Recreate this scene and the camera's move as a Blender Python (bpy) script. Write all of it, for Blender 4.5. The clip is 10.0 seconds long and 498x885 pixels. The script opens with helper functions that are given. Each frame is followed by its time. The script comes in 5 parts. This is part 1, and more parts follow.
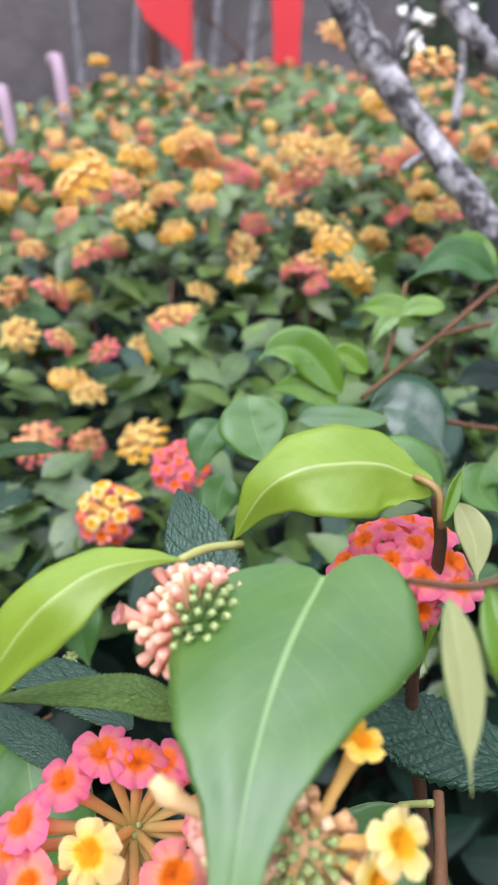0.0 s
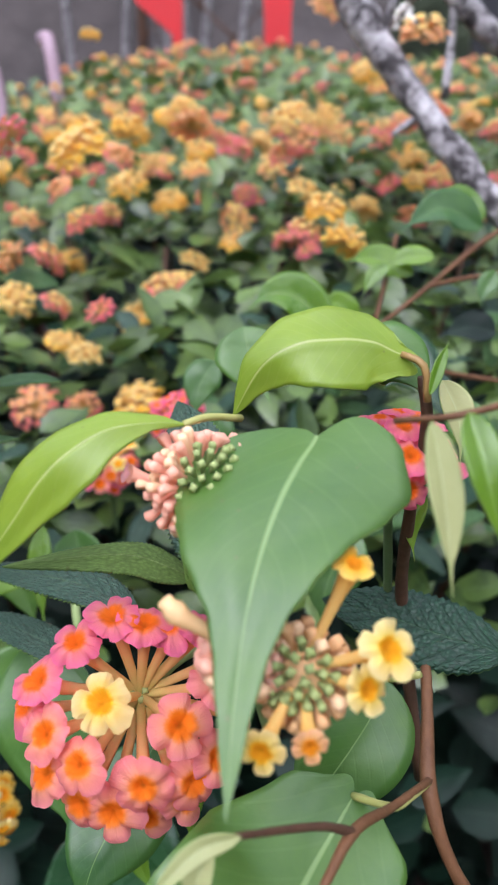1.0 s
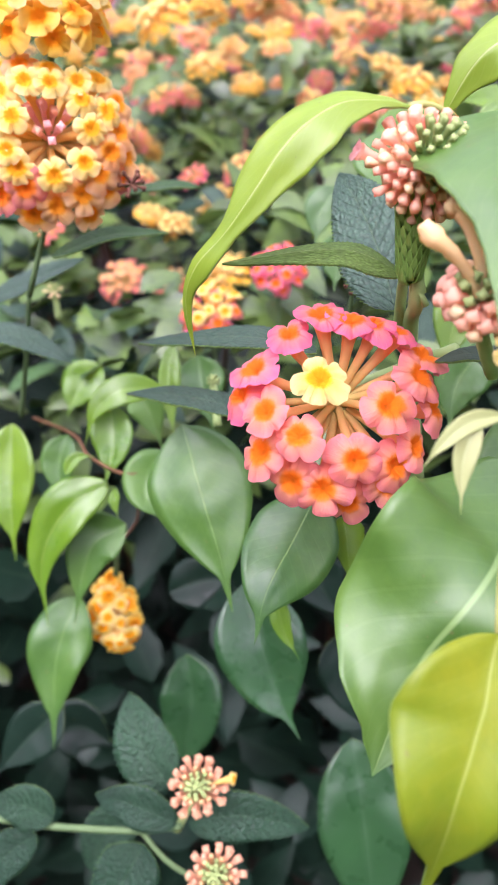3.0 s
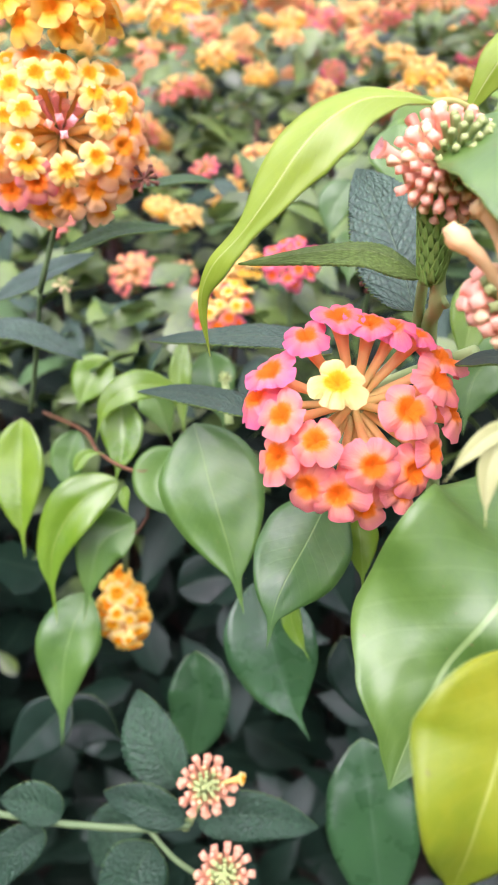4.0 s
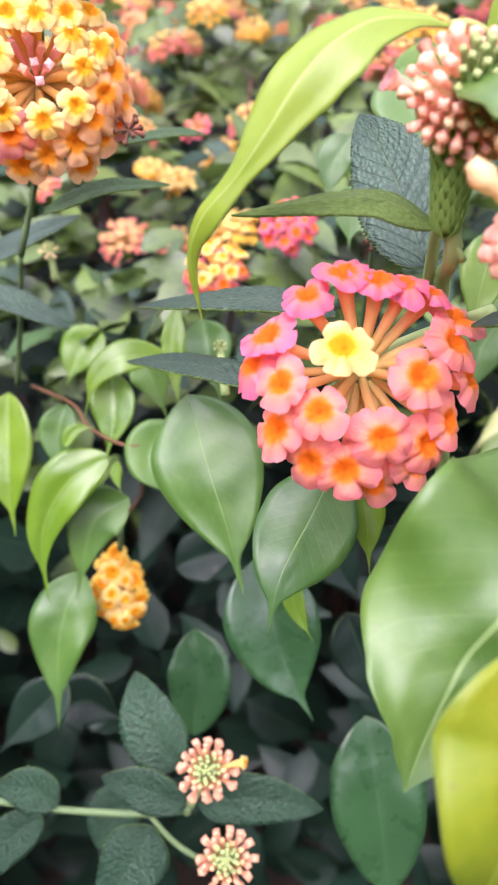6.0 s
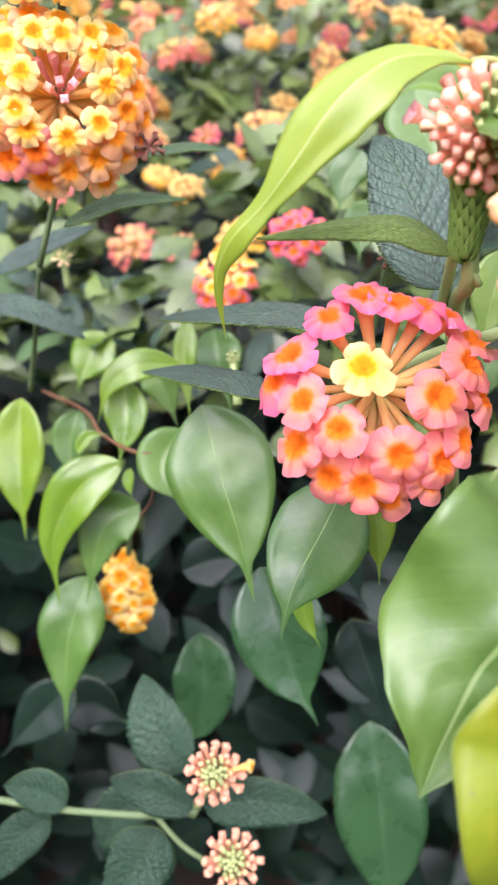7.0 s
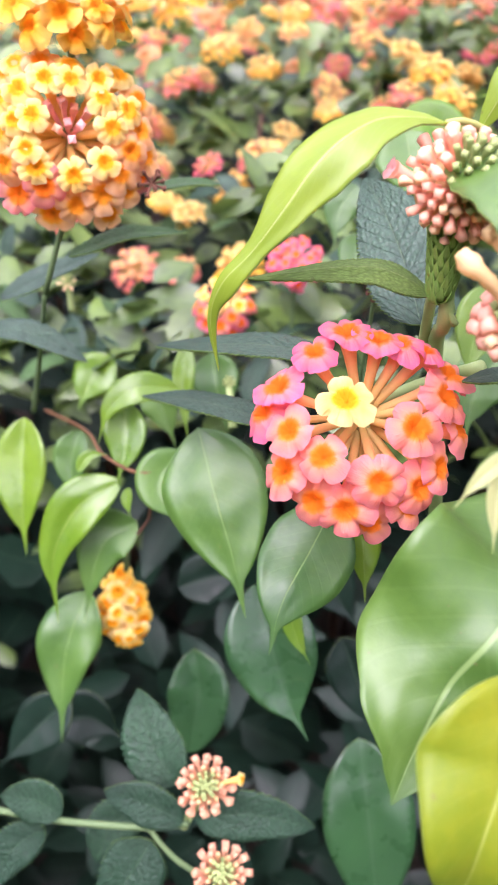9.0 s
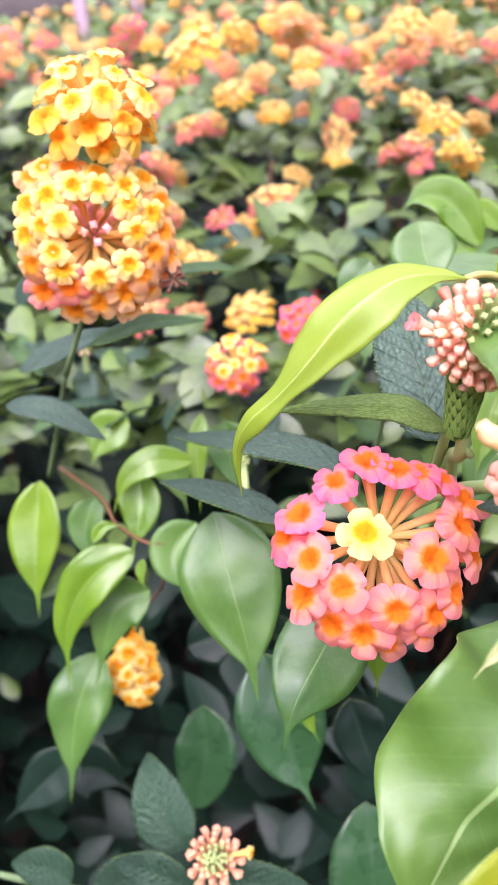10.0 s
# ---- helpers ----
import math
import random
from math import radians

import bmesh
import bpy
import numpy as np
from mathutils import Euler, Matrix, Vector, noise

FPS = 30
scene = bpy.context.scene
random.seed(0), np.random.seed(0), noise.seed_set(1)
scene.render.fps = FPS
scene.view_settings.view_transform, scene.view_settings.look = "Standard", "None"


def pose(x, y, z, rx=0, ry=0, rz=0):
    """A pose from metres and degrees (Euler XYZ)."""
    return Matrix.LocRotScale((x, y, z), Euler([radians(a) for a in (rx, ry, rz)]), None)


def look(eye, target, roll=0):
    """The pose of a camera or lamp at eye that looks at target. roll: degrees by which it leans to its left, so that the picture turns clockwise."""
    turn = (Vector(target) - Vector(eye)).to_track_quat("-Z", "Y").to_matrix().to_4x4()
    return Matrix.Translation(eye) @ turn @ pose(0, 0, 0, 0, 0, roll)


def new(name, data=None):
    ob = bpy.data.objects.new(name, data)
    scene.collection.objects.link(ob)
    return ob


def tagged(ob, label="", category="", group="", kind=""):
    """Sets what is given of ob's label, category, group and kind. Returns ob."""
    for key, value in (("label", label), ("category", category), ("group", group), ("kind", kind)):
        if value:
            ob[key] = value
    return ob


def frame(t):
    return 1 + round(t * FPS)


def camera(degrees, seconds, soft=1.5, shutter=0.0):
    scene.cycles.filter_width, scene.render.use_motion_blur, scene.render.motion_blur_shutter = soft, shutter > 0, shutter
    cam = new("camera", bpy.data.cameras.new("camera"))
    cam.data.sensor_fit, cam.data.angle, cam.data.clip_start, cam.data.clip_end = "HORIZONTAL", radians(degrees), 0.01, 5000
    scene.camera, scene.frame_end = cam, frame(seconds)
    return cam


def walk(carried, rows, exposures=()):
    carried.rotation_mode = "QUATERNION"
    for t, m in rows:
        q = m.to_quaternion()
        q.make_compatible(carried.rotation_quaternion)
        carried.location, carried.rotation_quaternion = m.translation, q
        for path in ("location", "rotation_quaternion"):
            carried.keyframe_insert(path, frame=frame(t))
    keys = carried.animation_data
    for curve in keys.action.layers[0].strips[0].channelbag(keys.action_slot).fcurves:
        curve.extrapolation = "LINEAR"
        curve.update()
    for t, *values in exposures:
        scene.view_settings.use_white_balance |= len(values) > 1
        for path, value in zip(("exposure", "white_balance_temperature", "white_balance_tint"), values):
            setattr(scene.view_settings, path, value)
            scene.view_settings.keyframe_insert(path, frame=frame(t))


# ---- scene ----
cam = camera(37.97, 10.0, soft=1.1)
PATH = [
    (0, (0.03484, 0.03524, 0.88497), (0.02584, 0.93027, 0.43905), 0.88),
    (0.5, (0.03781, 0.03159, 0.88401), (0.03472, 0.92362, 0.43205), 0.47),
    (1, (0.03433, 0.02253, 0.87397), (0.03591, 0.91161, 0.41621), 0.92),
    (1.5, (0.02689, 0.01779, 0.86957), (0.02433, 0.89482, 0.38914), 0.84),
    (2, (0.02171, 0.01147, 0.86472), (0.00863, 0.87670, 0.36351), 0.62),
    (2.5, (0.01336, 0.00374, 0.85302), (-0.01246, 0.86410, 0.34398), 0.49),
    (3, (0.00966, -0.00285, 0.84570), (-0.03775, 0.84575, 0.31880), -0.09),
    (3.2, (0.00816, -0.00554, 0.84928), (-0.04381, 0.83874, 0.31590), 0.17),
    (4.5, (0.00826, 0.00546, 0.84204), (-0.05044, 0.84528, 0.30236), -0.15),
    (5, (0.00698, 0.00878, 0.83876), (-0.05072, 0.84229, 0.28928), -0.26),
    (5.2, (0.00863, 0.00891, 0.83887), (-0.05023, 0.83830, 0.28331), -0.50),
    (6.3, (0.00651, 0.00721, 0.84290), (-0.04319, 0.82672, 0.27199), -0.55),
    (6.5, (0.00431, 0.00594, 0.84419), (-0.04399, 0.82649, 0.27467), -0.29),
    (7, (0.00459, 0.00633, 0.84444), (-0.04557, 0.82792, 0.27658), 0.12),
    (7.5, (0.00411, 0.00587, 0.84493), (-0.04721, 0.82955, 0.28020), 0.40),
    (8, (0.00468, 0.00414, 0.84632), (-0.04807, 0.83122, 0.28673), 0.50),
    (8.5, (0.00530, 0.00412, 0.84876), (-0.04714, 0.83422, 0.29361), 0.73),
    (9, (0.00655, 0.00136, 0.84967), (-0.04577, 0.83556, 0.30070), 0.84),
    (9.5, (0.00300, 0.00121, 0.85481), (-0.04781, 0.83886, 0.31097), 0.95),
    (10, (0.00247, 0.00750, 0.86680), (-0.05295, 0.85032, 0.33147), 1.47),
]
EXPOSURES = [(0.0, 1.43, 5700, 17), (1.0, 1.27, 5720, 19), (2.0, 1.24, 5850, 24), (3.2, 2.0, 5980, 30), (4.5, 2.03, 6120, 34), (7.5, 2.09, 6100, 34), (10.0, 2.14, 6050, 34)]
walk(cam, [(t, look(eye, target, roll)) for t, eye, target, roll in PATH], EXPOSURES)
cam.data.dof.use_dof = True
cam.data.dof.focus_distance = 0.118
cam.data.dof.aperture_fstop = 36.0

# ---- light: an overcast sky and a broad, weak sun ----
SUN_UP, SUN_TURN = radians(61), radians(200)
world = bpy.data.worlds.new("sky")
scene.world = world
world.use_nodes = True
wn, wl = world.node_tree.nodes, world.node_tree.links
sky = wn.new("ShaderNodeTexSky")
sky.sky_type, sky.sun_disc = "NISHITA", False
sky.sun_elevation, sky.sun_rotation = SUN_UP, SUN_TURN
sky.air_density, sky.dust_density = 1.0, 4.0
grey = wn.new("ShaderNodeHueSaturation")
grey.inputs["Saturation"].default_value = 0.35
wl.new(sky.outputs[0], grey.inputs["Color"])
wl.new(grey.outputs[0], wn["Background"].inputs["Color"])
wn["Background"].inputs["Strength"].default_value = 0.15
sun = new("sun", bpy.data.lights.new("sun", "SUN"))
sun.data.energy, sun.data.angle, sun.data.color = 1.0, radians(128), (1.0, 0.96, 0.9)
sun.matrix_world = look((0, 0, 0), (math.sin(SUN_TURN) * -1.0 * math.cos(SUN_UP), math.cos(SUN_TURN) * -1.0 * math.cos(SUN_UP), -math.sin(SUN_UP)))


# ---- materials ----
def material(name, rough=0.5, spec=0.5):
    m = bpy.data.materials.new(name)
    m.use_nodes = True
    b = m.node_tree.nodes["Principled BSDF"]
    b.inputs["Roughness"].default_value = rough
    b.inputs["Specular IOR Level"].default_value = spec
    return m, m.node_tree.nodes, m.node_tree.links, b


def math_node(n, l, op, a, b=None, c=None):
    k = n.new("ShaderNodeMath")
    k.operation = op
    for i, v in enumerate((a, b, c)):
        if v is None:
            continue
        if isinstance(v, (int, float)):
            k.inputs[i].default_value = v
        else:
            l.new(v, k.inputs[i])
    return k.outputs[0]


def mix_colour(n, l, fac, a, b, blend="MIX"):
    k = n.new("ShaderNodeMix")
    k.data_type, k.blend_type = "RGBA", blend
    for i, v in ((0, fac), (6, a), (7, b)):
        if isinstance(v, (int, float)):
            k.inputs[i].default_value = v
        elif isinstance(v, tuple):
            k.inputs[i].default_value = (*v, 1)
        else:
            l.new(v, k.inputs[i])
    return k.outputs[2]


def ramp(n, l, fac, *stops):
    k = n.new("ShaderNodeValToRGB")
    e = k.color_ramp.elements
    while len(e) < len(stops):
        e.new(0.5)
    for el, (p, c) in zip(e, stops):
        el.position, el.color = p, (*c, 1)
    l.new(fac, k.inputs[0])
    return k.outputs[0]


def noise_node(n, l, scale, detail=3, rough=0.6):
    co = n.new("ShaderNodeTexCoord")
    k = n.new("ShaderNodeTexNoise")
    k.inputs["Scale"].default_value, k.inputs["Detail"].default_value, k.inputs["Roughness"].default_value = scale, detail, rough
    l.new(co.outputs["Object"], k.inputs["Vector"])
    return k.outputs["Fac"]


def see_through(m, n, l, b, colour, share):
    """Thin living tissue: part of the light passes to the other side."""
    t = n.new("ShaderNodeBsdfTranslucent")
    if isinstance(colour, tuple):
        t.inputs["Color"].default_value = (*colour, 1)
    else:
        l.new(colour, t.inputs["Color"])
    x = n.new("ShaderNodeMixShader")
    x.inputs[0].default_value = share
    l.new(b.outputs[0], x.inputs[1])
    l.new(t.outputs[0], x.inputs[2])
    l.new(x.outputs[0], n["Material Output"].inputs["Surface"])


def leaf_material(name, light, dark, rib, veins=9, rugose=0.0, rough=0.35, spec=0.5, share=0.25, rib_width=0.03, per="object", wax=0.0):
    m, n, l, b = material(name, rough, spec)
    b.inputs["Coat Weight"].default_value, b.inputs["Coat Roughness"].default_value, b.inputs["Coat IOR"].default_value = wax, 0.5, 1.5
    uv = n.new("ShaderNodeUVMap")
    sep = n.new("ShaderNodeSeparateXYZ")
    l.new(uv.outputs[0], sep.inputs[0])
    u = sep.outputs[0]
    v = math_node(n, l, "ABSOLUTE", math_node(n, l, "SUBTRACT", sep.outputs[1], 0.5))
    v = math_node(n, l, "MULTIPLY", v, 2.0)
    if per == "object":
        rnd = n.new("ShaderNodeObjectInfo").outputs["Random"]
    else:
        rnd = n.new("ShaderNodeNewGeometry").outputs["Random Per Island"]
    blotch = noise_node(n, l, 90, 3)
    fine = noise_node(n, l, 900, 2)
    fac = math_node(n, l, "MULTIPLY_ADD", rnd, 0.5, math_node(n, l, "MULTIPLY_ADD", blotch, 0.9, -0.2))
    fac = math_node(n, l, "MULTIPLY_ADD", fine, 0.2, math_node(n, l, "ADD", fac, -0.1))
    broad = noise_node(n, l, 38, 2, 0.5)
    fac = math_node(n, l, "MULTIPLY_ADD", broad, 0.9, math_node(n, l, "ADD", fac, -0.45))
    fac = math_node(n, l, "MINIMUM", math_node(n, l, "MAXIMUM", fac, 0.0), 1.0)
    col = mix_colour(n, l, fac, dark, light)
    k = n.new("ShaderNodeMapRange")
    k.interpolation_type = "SMOOTHSTEP"
    for i, val in ((1, rib_width * 0.5), (2, rib_width * 1.7), (3, 1.0), (4, 0.0)):
        k.inputs[i].default_value = val
    l.new(v, k.inputs[0])
    is_rib = k.outputs[0]
    wave = math_node(n, l, "SINE", math_node(n, l, "MULTIPLY", math_node(n, l, "MULTIPLY_ADD", v, -0.22, u), veins * 6.283))
    line = n.new("ShaderNodeMapRange")
    line.interpolation_type = "SMOOTHSTEP"
    for i, val in ((1, 0.72 if rugose else 0.82), (2, 1.0), (3, 0.0), (4, 1.0)):
        line.inputs[i].default_value = val
    l.new(wave, line.inputs[0])
    col = mix_colour(n, l, math_node(n, l, "MULTIPLY", line.outputs[0], 0.25 if rugose else 0.05), col, tuple(c * 0.7 for c in dark) if rugose else rib)
    col = mix_colour(n, l, math_node(n, l, "MULTIPLY", is_rib, 0.8), col, rib)
    speck = n.new("ShaderNodeMapRange")
    for i, val in ((1, 0.765), (2, 0.80), (3, 0.0), (4, 0.4)):
        speck.inputs[i].default_value = val
    l.new(noise_node(n, l, 700, 1, 0.4), speck.inputs[0])
    col = mix_colour(n, l, speck.outputs[0], col, (0.16, 0.12, 0.05))
    l.new(col, b.inputs["Base Color"])
    bump = n.new("ShaderNodeBump")
    bump.inputs["Distance"].default_value = 0.0006 if rugose else 0.00026
    bump.inputs["Strength"].default_value = 0.7 if rugose else 0.35
    height = math_node(n, l, "MULTIPLY_ADD", line.outputs[0], -0.7 if rugose else -0.12, math_node(n, l, "MULTIPLY", is_rib, -0.8))
    if rugose:
        cells = n.new("ShaderNodeTexVoronoi")
        cells.feature = "F1"
        cells.inputs["Randomness"].default_value = 0.75
        cells.inputs["Scale"].default_value = rugose
        rows = n.new("ShaderNodeCombineXYZ")
        l.new(math_node(n, l, "MULTIPLY", u, 30.0), rows.inputs[0])
        l.new(math_node(n, l, "MULTIPLY", sep.outputs[1], 15.0), rows.inputs[1])
        l.new(math_node(n, l, "MULTIPLY", rnd, 40.0), rows.inputs[2])
        l.new(rows.outputs[0], cells.inputs["Vector"])
        swell = n.new("ShaderNodeMapRange")
        for i, val in ((1, 0.0), (2, 0.8), (3, 1.0), (4, 0.0)):
            swell.inputs[i].default_value = val
        l.new(cells.outputs["Distance"], swell.inputs[0])
        height = math_node(n, l, "MULTIPLY_ADD", swell.outputs[0], 1.0, height)
        # grooves between the puckers are also darkened in colour, as shade in creases
        col = mix_colour(n, l, math_node(n, l, "MULTIPLY_ADD", swell.outputs[0], -0.75, 0.75), col, tuple(c * 0.5 for c in dark))
        l.new(col, b.inputs["Base Color"])
    else:
        swell = noise_node(n, l, 160, 2, 0.5)
        height = math_node(n, l, "MULTIPLY_ADD", swell, 3.2, height)
        height = math_node(n, l, "MULTIPLY_ADD", fine, 0.35, math_node(n, l, "MULTIPLY_ADD", blotch, 0.8, height))
    l.new(height, bump.inputs["Height"])
    l.new(bump.outputs[0], b.inputs["Normal"])
    l.new(math_node(n, l, "MULTIPLY_ADD", blotch, 0.3, rough - 0.12), b.inputs["Roughness"])
    see_through(m, n, l, b, col, share)
    return m


def petal_material(name, throat, inner, outer, rim):
    m, n, l, b = material(name, 0.55, 0.3)
    uv = n.new("ShaderNodeUVMap")
    sep = n.new("ShaderNodeSeparateXYZ")
    l.new(uv.outputs[0], sep.inputs[0])
    fac = math_node(n, l, "MULTIPLY_ADD", noise_node(n, l, 500, 3), 0.14, math_node(n, l, "ADD", sep.outputs[0], -0.07))
    rnd = n.new("ShaderNodeObjectInfo").outputs["Random"]
    fac = math_node(n, l, "MULTIPLY_ADD", rnd, 0.1, math_node(n, l, "ADD", fac, -0.05))
    streak = n.new("ShaderNodeTexNoise")
    streak.inputs["Scale"].default_value, streak.inputs["Detail"].default_value = 1.0, 2.0
    long_way = n.new("ShaderNodeVectorMath")
    long_way.operation = "MULTIPLY"
    long_way.inputs[1].default_value = (2.5, 75.0, 1.0)
    l.new(uv.outputs[0], long_way.inputs[0])
    l.new(long_way.outputs[0], streak.inputs["Vector"])
    fac = math_node(n, l, "MULTIPLY_ADD", streak.outputs["Fac"], 0.18, math_node(n, l, "ADD", fac, -0.09))
    col = ramp(n, l, fac, (0.0, tuple(c * 0.78 for c in throat)), (0.14, throat), (0.33, throat), (0.43, inner), (0.54, outer), (0.95, rim))
    l.new(col, b.inputs["Base Color"])
    bump = n.new("ShaderNodeBump")
    bump.inputs["Distance"].default_value, bump.inputs["Strength"].default_value = 0.0004, 0.75
    ang = math_node(n, l, "SINE", math_node(n, l, "MULTIPLY", sep.outputs[1], 95.0))
    l.new(math_node(n, l, "MULTIPLY_ADD", streak.outputs["Fac"], 0.9, math_node(n, l, "MULTIPLY_ADD", ang, 0.04, noise_node(n, l, 1800, 4, 0.7))), bump.inputs["Height"])
    l.new(bump.outputs[0], b.inputs["Normal"])
    see_through(m, n, l, b, col, 0.46)
    return m


def plain_material(name, a, c, scale=200.0, rough=0.6, spec=0.4, bump=0.3, distance=0.0005, share=0.0):
    m, n, l, b = material(name, rough, spec)
    f = noise_node(n, l, scale, 4)
    g = noise_node(n, l, scale * 0.15, 2)
    col = mix_colour(n, l, math_node(n, l, "MULTIPLY_ADD", g, 0.8, math_node(n, l, "MULTIPLY_ADD", f, 0.8, -0.3)), a, c)
    l.new(col, b.inputs["Base Color"])
    k = n.new("ShaderNodeBump")
    k.inputs["Distance"].default_value, k.inputs["Strength"].default_value = distance, bump
    l.new(f, k.inputs["Height"])
    l.new(k.outputs[0], b.inputs["Normal"])
    if share:
        see_through(m, n, l, b, col, share)
    return m


FICUS = leaf_material("ficus_leaf", (0.095, 0.20, 0.030), (0.026, 0.088, 0.018), (0.17, 0.29, 0.08), veins=13, rough=0.36, spec=0.5, share=0.2, rib_width=0.012, wax=0.05)
FICUS_WAXED = leaf_material("ficus_leaf_waxed", (0.11, 0.22, 0.022), (0.035, 0.11, 0.012), (0.24, 0.37, 0.12), veins=13, rough=0.46, spec=0.7, share=0.24, rib_width=0.022, wax=0.5)
FICUS_BRIGHT = leaf_material("ficus_leaf_young", (0.17, 0.30, 0.012), (0.07, 0.18, 0.008), (0.28, 0.40, 0.09), veins=13, rough=0.28, spec=0.65, share=0.32, rib_width=0.014, wax=0.15)
FICUS_ARCH = leaf_material("ficus_leaf_fresh", (0.32, 0.44, 0.030), (0.19, 0.32, 0.022), (0.55, 0.60, 0.22), veins=13, rough=0.38, spec=0.7, share=0.42, rib_width=0.026, wax=0.15)
FICUS_YELLOW = leaf_material("ficus_leaf_yellowish", (0.28, 0.29, 0.008), (0.08, 0.18, 0.01), (0.32, 0.38, 0.07), veins=11, rough=0.42, spec=0.4, share=0.28, rib_width=0.02)
# near-black leaf: the deep shade inside the hedge is put into its colour
FICUS_SHADE = leaf_material("ficus_leaf_deep_shade", (0.010, 0.030, 0.018), (0.0025, 0.008, 0.005), (0.03, 0.06, 0.035), veins=13, rough=0.40, spec=0.22, share=0.06, rib_width=0.02)
# darker copy of FICUS, with the shade lower down put into the colour
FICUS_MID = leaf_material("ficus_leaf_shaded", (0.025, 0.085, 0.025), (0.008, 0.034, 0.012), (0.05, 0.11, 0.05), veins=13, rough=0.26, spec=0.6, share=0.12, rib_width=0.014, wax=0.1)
FICUS_PALE = leaf_material("ficus_leaf_budding", (0.52, 0.52, 0.25), (0.38, 0.42, 0.16), (0.55, 0.60, 0.32), veins=9, rough=0.45, share=0.4)
FICUS_UNDER = leaf_material("ficus_leaf_underside", (0.34, 0.46, 0.14), (0.24, 0.37, 0.10), (0.48, 0.57, 0.25), veins=13, rough=0.5, share=0.3)
LANTANA = leaf_material("lantana_leaf", (0.075, 0.145, 0.088), (0.028, 0.072, 0.044), (0.14, 0.22, 0.12), veins=11, rugose=1.0, rough=0.48, spec=0.5, share=0.14, rib_width=0.02)
LANTANA_LIGHT = leaf_material("lantana_leaf_fresh", (0.11, 0.23, 0.06), (0.05, 0.13, 0.035), (0.20, 0.32, 0.15), veins=13, rugose=1.0, rough=0.5, spec=0.5, share=0.2, rib_width=0.02)
# darker copy of LANTANA: shade over the low shoot painted into the green
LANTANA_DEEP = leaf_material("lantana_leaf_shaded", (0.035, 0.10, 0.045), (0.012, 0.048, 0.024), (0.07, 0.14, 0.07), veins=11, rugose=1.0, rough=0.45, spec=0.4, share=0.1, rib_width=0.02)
BRACT = leaf_material("green_bract", (0.28, 0.44, 0.09), (0.17, 0.32, 0.06), (0.40, 0.50, 0.18), veins=3, rough=0.55, spec=0.4, share=0.4)
LANTANA_UNDER = leaf_material("lantana_leaf_underside", (0.36, 0.52, 0.13), (0.26, 0.42, 0.10), (0.48, 0.58, 0.24), veins=13, rugose=1.0, rough=0.65, share=0.5, rib_width=0.02)
BUSH_LEAF = leaf_material("hedge_leaf", (0.18, 0.285, 0.058), (0.008, 0.028, 0.011), (0.13, 0.21, 0.08), veins=7, rough=0.34, spec=0.65, share=0.3, per="island")

PINK = petal_material("petal_pink", (0.98, 0.24, 0.002), (0.96, 0.28, 0.04), (0.93, 0.37, 0.24), (0.90, 0.30, 0.31))
ROSE = petal_material("petal_rose", (0.98, 0.21, 0.003), (0.95, 0.22, 0.07), (0.90, 0.27, 0.27), (0.88, 0.20, 0.35))
CREAM = petal_material("petal_cream", (0.98, 0.45, 0.001), (0.97, 0.55, 0.01), (0.94, 0.72, 0.17), (0.94, 0.78, 0.34))
GOLD = petal_material("petal_gold", (0.98, 0.38, 0.001), (0.98, 0.45, 0.006), (0.98, 0.60, 0.05), (0.98, 0.70, 0.16))
APRICOT = petal_material("petal_apricot", (0.96, 0.35, 0.003), (0.95, 0.42, 0.04), (0.95, 0.54, 0.21), (0.94, 0.57, 0.31))


def tube_material(name, low, high):
    m, n, l, b = material(name, 0.55, 0.3)
    uv = n.new("ShaderNodeUVMap")
    sep = n.new("ShaderNodeSeparateXYZ")
    l.new(uv.outputs[0], sep.inputs[0])
    fac = math_node(n, l, "MULTIPLY_ADD", noise_node(n, l, 700, 3), 0.5, math_node(n, l, "ADD", sep.outputs[1], -0.25))
    col = mix_colour(n, l, fac, low, high)
    l.new(col, b.inputs["Base Color"])
    k = n.new("ShaderNodeBump")
    k.inputs["Distance"].default_value, k.inputs["Strength"].default_value = 0.0003, 0.5
    l.new(noise_node(n, l, 1100, 3), k.inputs["Height"])
    l.new(k.outputs[0], b.inputs["Normal"])
    see_through(m, n, l, b, col, 0.45)
    return m


TUBE = tube_material("flower_tube", (0.62, 0.52, 0.16), (0.96, 0.42, 0.22))
TUBE_YELLOW = tube_material("flower_tube_yellow", (0.90, 0.66, 0.26), (0.95, 0.62, 0.16))
BUD_OCHRE = plain_material("flower_bud_ochre", (0.82, 0.46, 0.22), (0.74, 0.50, 0.24), 300, 0.6, 0.3, share=0.25)
BUD = plain_material("flower_bud", (0.97, 0.53, 0.41), (0.96, 0.60, 0.41), 300, 0.6, 0.3, share=0.4)
BUD_PEACH = plain_material("flower_bud_peach", (0.78, 0.38, 0.25), (0.72, 0.42, 0.24), 300, 0.6, 0.3, share=0.3)
BUD_ROSE = plain_material("flower_bud_rose", (0.90, 0.42, 0.46), (0.94, 0.55, 0.50), 300, 0.6, 0.3, share=0.35)
BUD_PALE = plain_material("flower_bud_pale", (0.92, 0.70, 0.40), (0.90, 0.60, 0.26), 300, 0.6, 0.3, share=0.35)
BUD_CREAM = plain_material("flower_bud_cream", (0.92, 0.68, 0.40), (0.90, 0.60, 0.36), 300, 0.6, 0.3, share=0.2)
